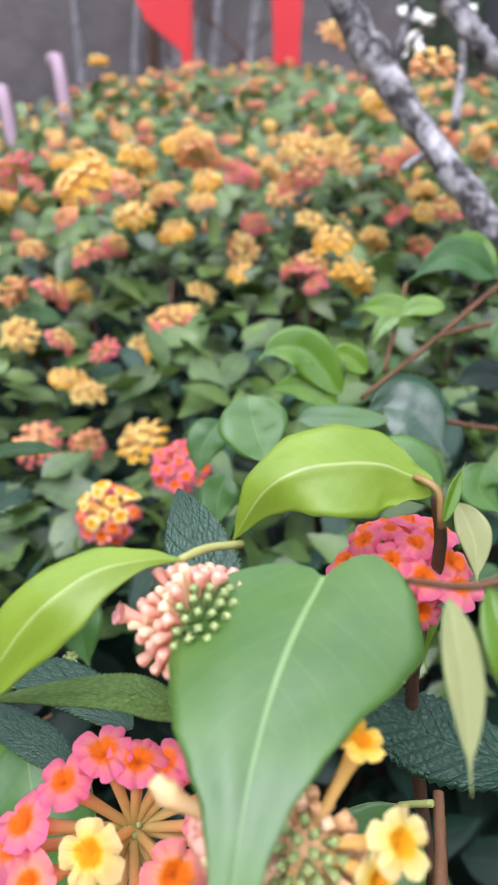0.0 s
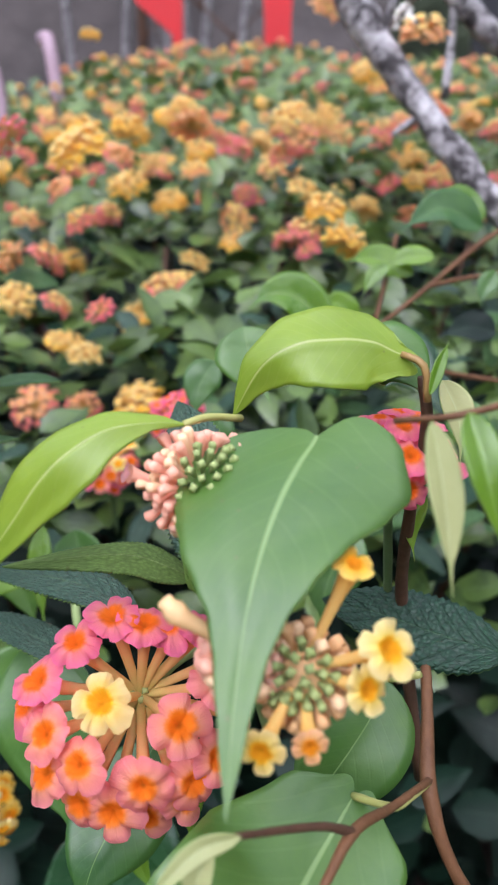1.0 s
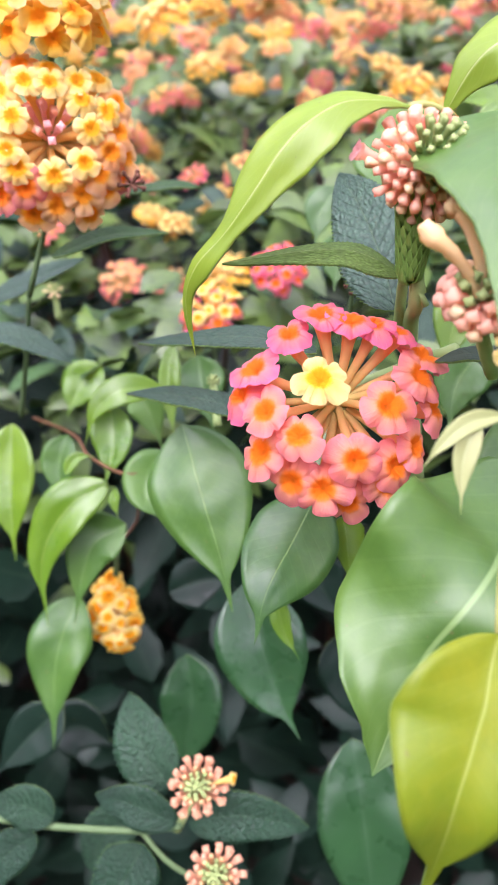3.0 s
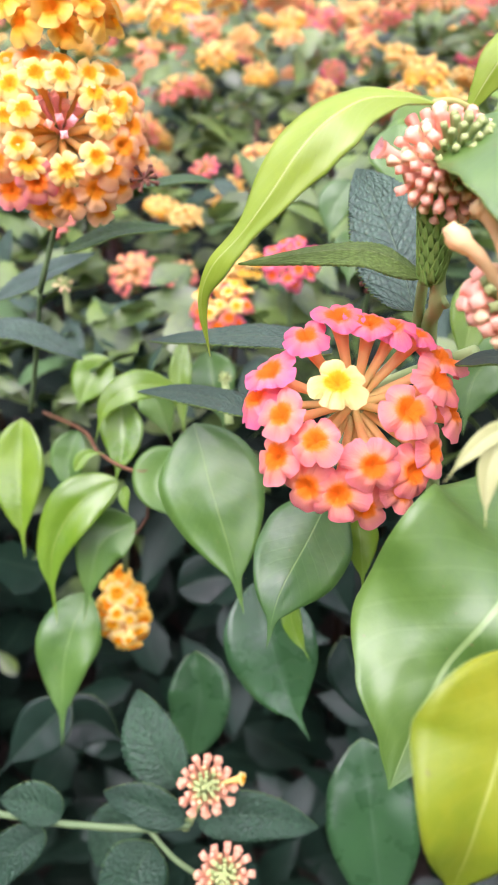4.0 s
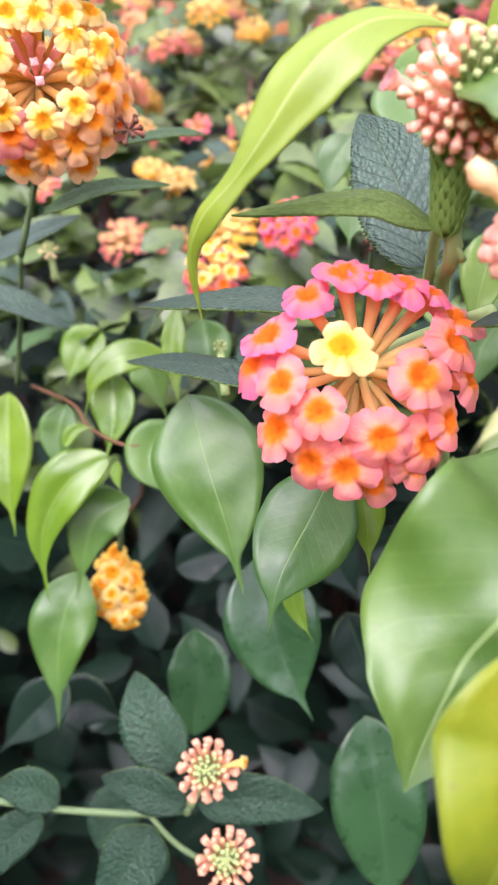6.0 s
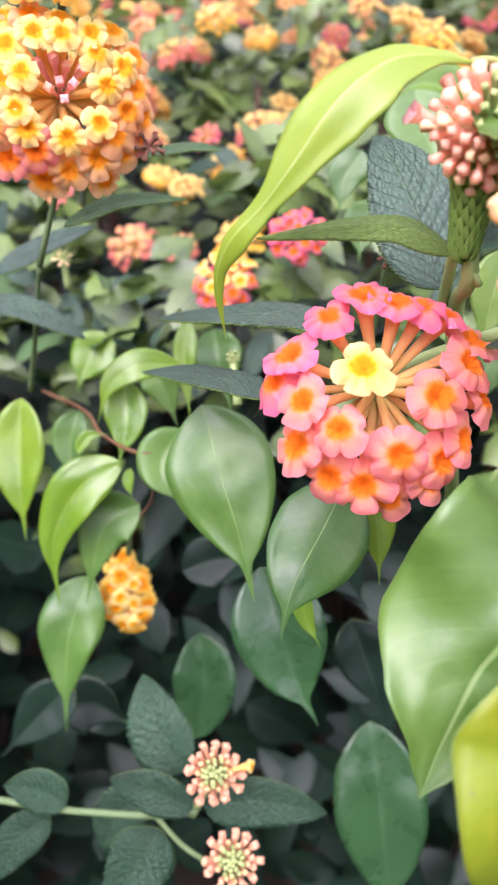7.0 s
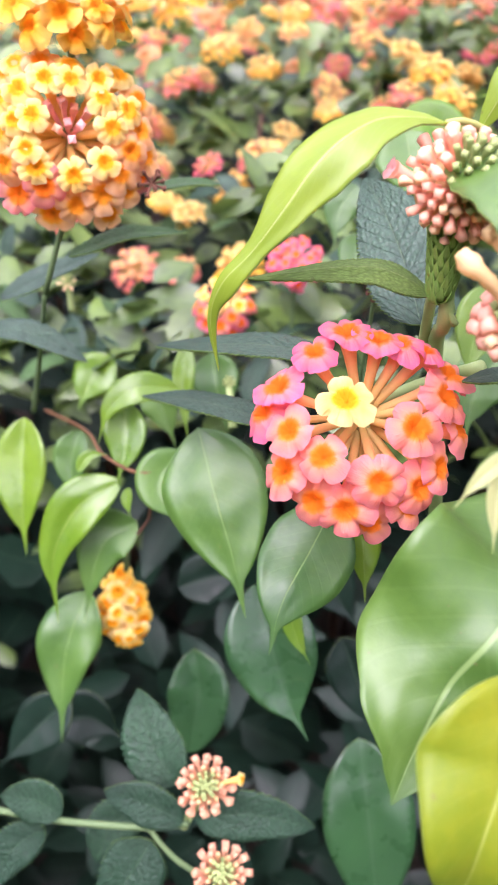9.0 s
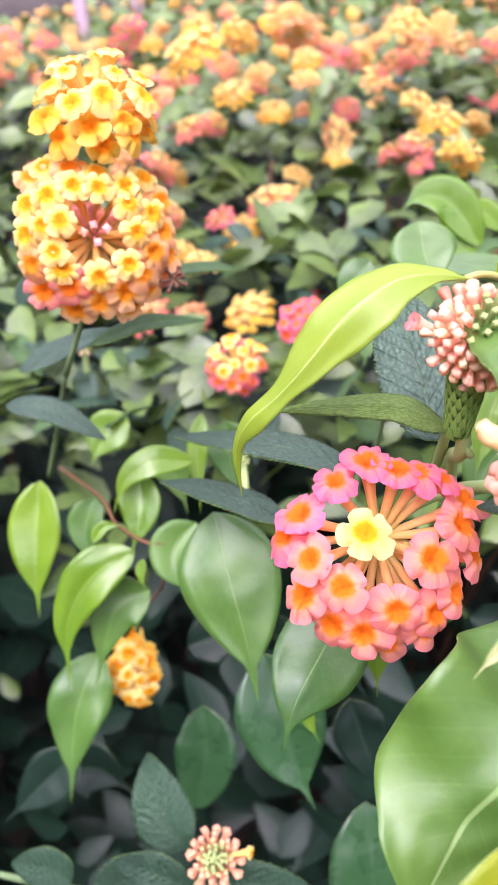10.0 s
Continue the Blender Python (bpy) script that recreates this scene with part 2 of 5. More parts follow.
BUD_GREEN = plain_material("flower_bud_green", (0.20, 0.28, 0.08), (0.34, 0.38, 0.15), 300, 0.6, 0.3)
STEM_GREEN = plain_material("green_stem", (0.26, 0.37, 0.12), (0.38, 0.47, 0.20), 250, 0.6, 0.3)
# darker copy of STEM_GREEN; its shade is in the colour
STEM_SHADE = plain_material("shaded_green_stem", (0.075, 0.13, 0.05), (0.12, 0.18, 0.075), 250, 0.6, 0.3)
STEM_BROWN = plain_material("brown_twig", (0.035, 0.017, 0.010), (0.11, 0.055, 0.03), 500, 0.65, 0.3, 0.5)
STEM_RED = plain_material("reddish_twig", (0.07, 0.030, 0.012), (0.18, 0.085, 0.036), 500, 0.6, 0.3, 0.6)
PETIOLE_RED = plain_material("reddish_petiole", (0.30, 0.14, 0.05), (0.24, 0.18, 0.05), 300, 0.5, 0.4)
PETIOLE = plain_material("petiole", (0.30, 0.36, 0.10), (0.38, 0.34, 0.11), 300, 0.5, 0.4)
WITHERED = plain_material("withered_flower", (0.10, 0.04, 0.025), (0.18, 0.08, 0.05), 300, 0.8, 0.2)
BARK, bn, bl, bb = material("grey_bark", 0.85, 0.2)
rough_noise = noise_node(bn, bl, 75, 6, 0.75)
tint = ramp(bn, bl, rough_noise, (0.0, (0.02, 0.018, 0.02)), (0.44, (0.05, 0.045, 0.045)), (0.52, (0.24, 0.225, 0.225)), (0.66, (0.52, 0.50, 0.50)), (1.0, (0.62, 0.62, 0.58)))
bl.new(tint, bb.inputs["Base Color"])
relief = bn.new("ShaderNodeBump")
relief.inputs["Distance"].default_value, relief.inputs["Strength"].default_value = 0.003, 0.9
bl.new(rough_noise, relief.inputs["Height"])
bl.new(relief.outputs[0], bb.inputs["Normal"])
RED = plain_material("red_paint", (0.62, 0.02, 0.02), (0.50, 0.015, 0.02), 15, 0.45, 0.5)
POST = plain_material("pinkish_paint", (0.30, 0.20, 0.24), (0.40, 0.29, 0.33), 20, 0.6, 0.4)
SOIL = plain_material("soil", (0.025, 0.019, 0.016), (0.06, 0.045, 0.036), 14, 0.9, 0.2, 0.8, 0.02)
SCRUB = plain_material("dry_scrub", (0.03, 0.028, 0.027), (0.10, 0.085, 0.08), 6, 0.9, 0.2, 0.8, 0.05)
ASPHALT = plain_material("road_surface", (0.30, 0.29, 0.30), (0.38, 0.36, 0.36), 30, 0.8, 0.3, 0.3, 0.003)
TREE_RING = plain_material("added_tree_ring", (0.02, 0.028, 0.018), (0.07, 0.085, 0.05), 3, 0.9, 0.2, 0.8, 0.2)
GRASS = plain_material("grass_verge", (0.12, 0.17, 0.07), (0.24, 0.27, 0.14), 25, 0.9, 0.2, 0.8, 0.01)
DARK = plain_material("dark_paint", (0.012, 0.012, 0.016), (0.03, 0.03, 0.035), 10, 0.4, 0.5)
WHITE = plain_material("white_petal", (0.75, 0.73, 0.66), (0.82, 0.80, 0.74), 90, 0.6, 0.3, share=0.2)


# ---- mesh helpers ----
def thing(name, at, label, category, group="", kind=""):
    ob = new(name)
    ob.location = at
    ob.empty_display_size = 0.01
    return tagged(ob, label, category, group, kind)


def origin(ob):
    p = Vector((0, 0, 0))
    while ob:
        p += ob.location
        ob = ob.parent
    return p


def mesh_of(name, verts, faces, mats, uvs=None, slots=None, smooth=True):
    me = bpy.data.meshes.new(name)
    me.from_pydata([tuple(v) for v in verts], [], faces)
    for m in mats:
        me.materials.append(m)
    if uvs is not None:
        lay = me.uv_layers.new(name="UVMap")
        flat = [c for f in faces for i in f for c in uvs[i]]
        lay.data.foreach_set("uv", flat)
    if slots is not None:
        me.polygons.foreach_set("material_index", slots)
    me.polygons.foreach_set("use_smooth", [smooth] * len(faces))
    me.update()
    return me


def part(name, verts, faces, mats, parent=None, label="", uvs=None, slots=None, smooth=True):
    """Links a mesh given in world places as one object under parent."""
    o = origin(parent) if parent else Vector((0, 0, 0))
    ob = new(name, mesh_of(name, [Vector(v) - o for v in verts], faces, mats, uvs, slots, smooth))
    if parent:
        ob.parent = parent
    return tagged(ob, label)


def spline(points, steps):
    """Catmull-Rom through the points; returns places and tangents."""
    p = [Vector(q) for q in points]
    p = [2 * p[0] - p[1]] + p + [2 * p[-1] - p[-2]]
    out = []
    spans = len(p) - 3
    for k in range(steps + 1):
        s = k / steps * spans
        i = min(int(s), spans - 1)
        t = s - i
        a, b, c, d = p[i : i + 4]
        out.append(0.5 * (2 * b + (c - a) * t + (2 * a - 5 * b + 4 * c - d) * t * t + (3 * b - a - 3 * c + d) * t**3))
    tang = [(out[min(k + 1, steps)] - out[max(k - 1, 0)]).normalized() for k in range(steps + 1)]
    return out, tang


def tube_data(points, radii, steps=14, sides=8, wobble=0.0):
    pts, tang = spline(points, steps)
    verts, faces = [], []
    side = tang[0].orthogonal().normalized()
    for k, (p, t) in enumerate(zip(pts, tang)):
        side = (side - t * side.dot(t)).normalized()
        up = t.cross(side)
        s = k / steps * (len(radii) - 1)
        i = min(int(s), len(radii) - 2)
        r = radii[i] + (radii[i + 1] - radii[i]) * (s - i)
        for j in range(sides):
            a = 2 * math.pi * j / sides
            rr = r * (1 + wobble * noise.noise(p * (0.35 / max(r, 1e-4)) + Vector((a, 0, 0))))
            verts.append(p + (side * math.cos(a) + up * math.sin(a)) * rr)
    for k in range(steps):
        for j in range(sides):
            q = (j + 1) % sides
            faces.append((k * sides + j, k * sides + q, (k + 1) * sides + q, (k + 1) * sides + j))
    faces.append(tuple(reversed(range(sides))))
    faces.append(tuple(range(steps * sides, steps * sides + sides)))
    return verts, faces


def stem(name, points, radii, mat, parent, steps=16, sides=8, wobble=0.15, label=""):
    v, f = tube_data(points, radii, steps, sides, wobble)
    return part(name, v, f, [mat], parent, label)


def ficus_profile(u):
    body = math.sin(math.pi * min(1.0, u / 0.84) ** 0.80) ** 0.85 if u < 0.84 else 0.0
    tip = 0.13 * max(0.0, 1 - u) / 0.25
    return max(body, tip if u > 0.6 else 0.0, 0.004)


def oval_profile(u):
    return max(math.sin(math.pi * min(1.0, u)) ** 0.62 if 0 < u < 1 else 0.0, 0.004)


def lantana_profile(u):
    return max(2.70 * (u**0.62) * ((1 - u) ** 0.85), 0.004)


TOWARD = (0.0, -0.75, 0.65)


def leaf_data(points, width, face=TOWARD, fold=0.25, cup=0.12, wave=0.0, kind="ficus", nu=26, nv=5, thick=0.00035, skew=1.0, seed=0, rumple=1.0, across=None, halves=None, shoulder=0.0):
    """A leaf along a midrib: two lobes folded up from it, waved, with real thickness."""
    pts, tang = spline(points, nu)
    prof = {"ficus": ficus_profile, "oval": oval_profile, "lantana": lantana_profile}[kind]
    rnd = random.Random(seed)
    ph = rnd.uniform(0, 6.28)
    top, low, uvs = [], [], []
    f0 = Vector(face).normalized()
    for k, (p, t) in enumerate(zip(pts, tang)):
        u = k / nu
        side = t.cross(f0) if across is None else Vector(across)
        side = side.normalized() if side.length > 1e-4 else t.orthogonal().normalized()
        nor = side.cross(t).normalized()
        half = 0.5 * width * prof(u**skew)
        if halves:
            i = max(q for q in range(len(halves) - 1) if halves[q][0] <= u)
            f = (u - halves[i][0]) / (halves[i + 1][0] - halves[i][0])
            f = f * f * (3 - 2 * f) * 0.5 + f * 0.5
            pair = [width * (halves[i][q] + (halves[i + 1][q] - halves[i][q]) * f) for q in (1, 2)]
        broad = prof(u) if not halves else min(1.0, pair[0] / width + pair[1] / width)
        for j in range(-nv, nv + 1):
            s = j / nv
            w = half * s if not halves else pair[0 if s < 0 else 1] * s
            if kind == "lantana" and abs(j) == nv:
                w *= 1.0 + (0.055 if k % 2 else -0.03)
            lift = abs(w) * fold - cup * w * w / max(width, 1e-4) * 2
            lift += wave * width * math.sin(u * 13 + ph + (1.5 if j > 0 else 0)) * s * s * broad
            if kind == "lantana":
                lift += 0.008 * width * math.sin((u - 0.22 * abs(s)) * 13 * 6.283) * (1 - (abs(s) - 0.5) ** 2) * prof(u)
            else:
                lift += rumple * (0.045 * width * noise.noise((u * 3.2, s * 1.3, seed * 2.1)) * broad) + rumple * 0.012 * width * noise.noise((u * 9, s * 3.5, seed * 1.3)) * broad
                w *= 1 + 0.035 * noise.noise((u * 6, seed * 3.7, 4.0 if s > 0 else 0.0))
            q = p + side * w + nor * lift - t * shoulder * width * math.sin(math.pi * abs(s) ** 0.8) * max(0.0, 1 - u * 5) ** 2
            top.append(q)
            low.append(q - nor * thick)
            uvs.append((u, 0.5 + 0.5 * s))
    n = 2 * nv + 1
    faces, slots = [], []
    base = len(top)
    for k in range(nu):
        for j in range(n - 1):
            a, b, c, d = k * n + j, k * n + j + 1, (k + 1) * n + j + 1, (k + 1) * n + j
            faces.append((a, b, c, d))
            slots.append(0)
            faces.append((base + d, base + c, base + b, base + a))
            slots.append(1)
        for j, flip in ((0, False), (n - 1, True)):
            a, d = k * n + j, (k + 1) * n + j
            q = (a, d, base + d, base + a)
            faces.append(tuple(reversed(q)) if flip else q)
            slots.append(1)
    return top + low, faces, uvs + uvs, slots


LEAVES = [0]


def leaf(parent, mat, points, width, under=None, label="", petiole=None, stalk=None, **how):
    LEAVES[0] += 1
    how.setdefault("seed", LEAVES[0])
    how.setdefault("wave", 0.02)
    if under is None:
        under = LANTANA_UNDER if how.get("kind") == "lantana" else FICUS_UNDER
    v, f, uv, sl = leaf_data(points, width, **how)
    ob = part("leaf", v, f, [mat, under], parent, label, uv, sl)
    if petiole:
        stem("petiole", [*petiole, points[0]], [0.0006, 0.0005], stalk or (STEM_GREEN if how.get("kind") == "lantana" else PETIOLE), ob, 6, 6)
    return ob


def floret_data(base, centre, normal, size, lobes=5, spin=0.0, recurve=0.25, tube=0.0011, fine=True, seed=0):
    """A trumpet: a bent tube from base to centre and a lobed limb facing along normal."""
    rnd = random.Random(seed)
    base, centre, nor = Vector(base), Vector(centre), Vector(normal).normalized()
    length = (centre - base).length
    sides, rings = (10, 6) if fine else (5, 2)
    verts, faces, uvs, slots = [], [], [], []
    x = nor.orthogonal().normalized()
    x = (x * math.cos(spin) + nor.cross(x) * math.sin(spin))
    y = nor.cross(x)
    a0, a1, a2, a3 = base, base + (centre - base) * 0.45, centre - nor * length * 0.28, centre - nor * size * 0.12
    for k in range(rings + 1):
        t = k / rings
        p = a0 * (1 - t) ** 3 + a1 * 3 * t * (1 - t) ** 2 + a2 * 3 * t * t * (1 - t) + a3 * t**3
        r = tube * (0.58 + 0.28 * t + 0.75 * t**4)
        d = ((a1 - a0) * (1 - t) + nor * t).normalized()
        sx = (x - d * x.dot(d)).normalized()
        sy = d.cross(sx)
        for j in range(sides):
            a = 2 * math.pi * j / sides
            verts.append(p + (sx * math.cos(a) + sy * math.sin(a)) * r)
            uvs.append((0.2, t))
    for k in range(rings):
        for j in range(sides):
            q = (j + 1) % sides
            faces.append((k * sides + j, k * sides + q, (k + 1) * sides + q, (k + 1) * sides + j))
            slots.append(0)
    around, out = (lobes * 10, 8) if fine else (lobes * 2, 2)
    start = len(verts)
    sizes = [rnd.uniform(0.86, 1.08) for _ in range(lobes)]
    bend = [rnd.uniform(-0.12, 0.16) for _ in range(lobes)]
    verts.append(centre - nor * size * 0.16)
    uvs.append((0.0 if fine else 0.3, 0.0))
    for i in range(1, out + 1):
        rho = i / out
        for j in range(around):
            s = j / around * lobes
            n0 = int(s + 0.5) % lobes
            off = abs(s + 0.5 - int(s + 0.5) - 0.5) * 2
            lobe = (1 - 0.30 * off**6 * rho**1.3) * (1 + (sizes[n0] - 1) * (1 - off**2))
            a = 2 * math.pi * s / lobes
            r = 0.5 * size * rho * lobe
            h = -recurve * size * rho * rho * 0.5 + bend[n0] * size * rho * rho * (1 - off * off)
            h -= 0.03 * size * rho * math.exp(-((off * 5) ** 2))
            h += 0.045 * size * noise.noise(Vector((math.cos(a) * 3 * rho, math.sin(a) * 3 * rho, seed * 1.7)))
            h += 0.022 * size * rho * noise.noise(Vector((math.cos(a) * 8 * rho, math.sin(a) * 8 * rho, seed * 0.7)))
            r *= 1 + 0.05 * rho * noise.noise(Vector((s * 6.0, seed * 1.9, 7.3))) if fine else 1.0
            r *= 1 + 0.05 * rho * noise.noise(Vector((s * 2.3, seed * 0.9, 0.3)))
            h -= size * 0.16 * max(0.0, 1 - rho * 2.6) + size * 0.07 * rho * off**4 + size * 0.035 * rho**5
            verts.append(centre + (x * math.cos(a) + y * math.sin(a)) * r + nor * h)
            uvs.append((rho if fine else 0.46 + 0.54 * rho, s / lobes))
    for j in range(around):
        q = (j + 1) % around
        faces.append((start, start + 1 + j, start + 1 + q))
        slots.append(1)
        for i in range(out - 1):
            b0, b1 = start + 1 + i * around, start + 1 + (i + 1) * around
            faces.append((b0 + j, b1 + j, b1 + q, b0 + q))
            slots.append(1)
    return verts, faces, uvs, slots


def frame_of(axis):
    """Right and up for a head that faces along axis."""
    a = Vector(axis).normalized()
    right = a.cross(Vector((0, 0, 1))) * -1
    right = right.normalized() if right.length > 1e-3 else Vector((1, 0, 0))
    return a, right, a.cross(right)


def peduncle(head, centre, axis, radius, foot=None, thick=0.0011, mat=STEM_GREEN):
    c, a = Vector(centre), Vector(axis).normalized()
    foot = Vector(foot) if foot is not None else c - a * radius * 1.2 - Vector((0, 0, radius * 2.2))
    stem("peduncle", [c + a * radius * 0.05, c - a * radius * 0.6, foot], [thick, thick * 0.9, thick * 1.1], mat, head, 10, 7)


def flower_head(centre, axis, radius, label, tones, count=24, floret=0.0075, reach=1.75, foot=None, face=0.6, heart=None, lift=(0, 0, 0), seed=0, fine=True, wide=1.0, tall=1.0, hole=0.0):
    """A domed head of florets: tones are (share of the dome, petal, tube) from the middle outwards."""
    rnd = random.Random(seed)
    head = thing("lantana_flower_head", centre, label, "flower", "lantana flower heads")
    c = Vector(centre)
    a, right, up = frame_of(axis)
    peduncle(head, c, a, radius, foot, 0.0009, STEM_SHADE)
    for k in range(count):
        share = hole + (1 - hole) * (k + 0.6) / count
        polar = reach * math.sqrt(share) * rnd.uniform(0.94, 1.04)
        turn = k * 2.39996 + rnd.uniform(-0.15, 0.15)
        way = a * math.cos(polar) + (right * math.cos(turn) * wide + up * math.sin(turn) * tall) * math.sin(polar)
        for top, petal, tubemat in tones:
            if share <= top:
                break
        nor = way * (1 - face) + a * face + Vector(lift) + Vector([rnd.uniform(-0.12, 0.12) for _ in range(3)])
        size = floret * rnd.uniform(0.85, 1.1) * (0.75 if share < 0.2 else 1.0)
        v, f, uv, sl = floret_data(c, c + way * radius * rnd.uniform(0.9, 1.05), nor, size, rnd.choice((4, 5, 5)), rnd.uniform(0, 6), rnd.uniform(0.1, 0.4), 0.0011, fine, k)
        part("floret", v, f, [tubemat, petal], head, "", uv, sl)
    if heart:
        v, f = bud_ball(c + a * radius * 0.25, a, radius * 0.32, 12, 0.0011)
        part("heart", v, f, [heart], head)
    return head


def bud_ball(c, a, radius, count, size, reach=1.4):
    verts, faces = [], []
    a, right, up = frame_of(a)
    for k in range(count):
        share = (k + 0.5) / count
        polar, turn = reach * math.sqrt(share), k * 2.39996
        way = a * math.cos(polar) + (right * math.cos(turn) + up * math.sin(turn)) * math.sin(polar)
        v, f = bud_data(c, way, radius, size)
        faces += [tuple(i + len(verts) for i in q) for q in f]
        verts += v
    return verts, faces


def bud_data(c, way, length, size, spin=0.4):
    """A four-cornered bud on its short tube."""
    way = Vector(way).normalized()
    x = way.orthogonal().normalized()
    y = way.cross(x)
    verts, faces = [], []
    shape = ((0.0, 0.36), (0.5, 0.42), (0.76, 0.5), (0.88, 0.86), (0.97, 1.0), (1.06, 0.92), (1.13, 0.3))
    m = 8
    for t, r in shape:
        for j in range(m):
            ang = 2 * math.pi * j / m + spin
            square = 1.0 if j % 2 == 0 or r < 0.6 else 0.66
            verts.append(Vector(c) + way * (length * min(t, 1) + size * 0.9 * max(0, t - 1) * 4) + (x * math.cos(ang) + y * math.sin(ang)) * size * r * square)
    for k in range(len(shape) - 1):
        for j in range(m):
            q = (j + 1) % m
            faces.append((k * m + j, k * m + q, (k + 1) * m + q, (k + 1) * m + j))
    faces.append(tuple(range((len(shape) - 1) * m, len(shape) * m)))
    return verts, faces


def bud_head(centre, axis, radius, label, count=34, size=0.0017, reach=1.7, core=10, foot=None, long=0.0, mats=(BUD, BUD_CREAM, BUD_GREEN), seed=0):
    rnd = random.Random(seed)
    head = thing("lantana_bud_head", centre, label, "flower bud", "lantana bud heads")
    c = Vector(centre)
    a, right, up = frame_of(axis)
    peduncle(head, c, a, radius, foot)
    for k in range(count):
        share = (k + 0.5) / count
        polar, turn = reach * math.sqrt(share), k * 2.39996
        way = a * math.cos(polar) + (right * math.cos(turn) + up * math.sin(turn)) * math.sin(polar)
        s = size * (0.72 if k < core else rnd.uniform(0.85, 1.1))
        ln = radius * (0.92 if k < core else rnd.uniform(0.88, 1.1))
        v, f = bud_data(c + a * long * (1 - share), way + a * 0.2, ln, s, rnd.uniform(0, 1))
        part("bud", v, f, [mats[2] if k < core else mats[0] if rnd.random() < 0.7 else mats[1]], head)
    return head


def flat_buds(centre, axis, radius, label, foot, seed):
    """A young head seen from its top: rings of square buds round a green middle."""
    rnd = random.Random(seed)
    head = thing("lantana_bud_head", centre, label, "flower bud", "lantana bud heads")
    c = Vector(centre)
    a, right, up = frame_of(axis)
    peduncle(head, c - a * radius * 0.7, a, radius, foot)
    for share, count, size, rise, mat in ((1.0, 12, 0.00135, 0.0, BUD_PEACH), (0.76, 10, 0.0010, 0.14, BUD_PEACH), (0.58, 10, 0.00085, 0.26, BUD_OCHRE), (0.43, 10, 0.0008, 0.36, BUD_GREEN), (0.28, 8, 0.0008, 0.41, BUD_GREEN), (0.13, 5, 0.0007, 0.43, BUD_GREEN), (0.0, 1, 0.0006, 0.44, BUD_GREEN)):
        for k in range(count):
            turn = 6.283 * (k + rnd.uniform(-0.22, 0.22)) / count + share * 2
            out = right * math.cos(turn) + up * math.sin(turn)
            tip = c + out * radius * share * rnd.uniform(0.93, 1.08) + a * radius * rise
            root = c - a * radius * 0.7 + out * radius * 0.12
            v, f = bud_data(root, tip - root, (tip - root).length, size * rnd.uniform(0.9, 1.1), rnd.uniform(0, 1))
            part("bud", v, f, [mat], head, smooth=False)
    return head


# ---- the setting ----
def grid_sheet(name, x0, x1, y0, y1, nx, ny, height, mat, label, category=""):
    v = [(x0 + (x1 - x0) * i / nx, y0 + (y1 - y0) * j / ny, 0) for j in range(ny + 1) for i in range(nx + 1)]
    v = [(x, y, height(x, y)) for x, y, z in v]
    f = [(j * (nx + 1) + i, j * (nx + 1) + i + 1, (j + 1) * (nx + 1) + i + 1, (j + 1) * (nx + 1) + i) for j in range(ny) for i in range(nx)]
    ob = part(name, v, f, [mat])
    return tagged(ob, label, category, "", "structure")


grid_sheet("ground", -60, 60, -20, 100, 60, 60, lambda x, y: 0.0, SOIL, "bare brown soil under and behind the hedge")
grid_sheet("road", 1.1, 12, 6.5, 11.5, 8, 8, lambda x, y: 0.012, ASPHALT, "pale grey road behind the hedge")
grid_sheet("grass_verge", 0.5, 12, 2.2, 6.4, 20, 20, lambda x, y: 0.02 + 0.03 * noise.noise((x * 3, y * 3, 0)), GRASS, "dull green grass verge beside the road")


def bank_height(x, y):
    rise = min(1.0, max(0.0, (y - 4.2) / 2.5))
    return 3.2 * rise * rise * (3 - 2 * rise) + 0.35 * noise.noise((x * 1.1, y * 1.1, 3)) * rise - 0.02


grid_sheet("earth_bank", -14, 0.9, 4.0, 9.0, 70, 40, bank_height, SCRUB, "dark brown bank with dry scrub behind the hedge")


# added ring of trees, mostly unseen: closes the garden, blocks low sky light
ring_v, ring_f = [], []
for k in range(96):
    ang = 2 * math.pi * k / 96
    for q in range(9):
        far_out = 12.5 + 0.8 * noise.noise((math.cos(ang) * 6, math.sin(ang) * 6, q * 0.7)) - 0.12 * q
        top = 5.6 + 1.4 * noise.noise((math.cos(ang) * 4, math.sin(ang) * 4, 9))
        ring_v.append((math.cos(ang) * far_out, 3.0 + math.sin(ang) * far_out, top * q / 8 - 0.05))
for k in range(96):
    for q in range(8):
        a, c = k * 9 + q, (k + 1) % 96 * 9 + q
        ring_f.append((a, a + 1, c + 1, c))
tagged(part("added_trees", ring_v, ring_f, [TREE_RING]), "added ring of dark green trees, mostly unseen, blocking low sky light", "", "", "structure")


# ---- the hedge: lantana bush with its leaves ----
def hedge_top(x, y):
    """Height of the hedge's upper surface."""
    t = max(0.0, min(1.0, (y - 0.24) / 0.32))
    z = 0.695 + 0.105 * t + 0.075 * max(0.0, min(y, 1.3) - 0.5)
    z += 0.03 * noise.noise((x * 5, y * 5, 0.5)) + 0.02 * noise.noise((x * 13, y * 13, 2.5))
    return z + 0.02 * max(0.0, min(1.0, (y - 0.9) * 3)) - 0.35 * max(0.0, -x - 0.08) * max(0.0, y - 0.5)


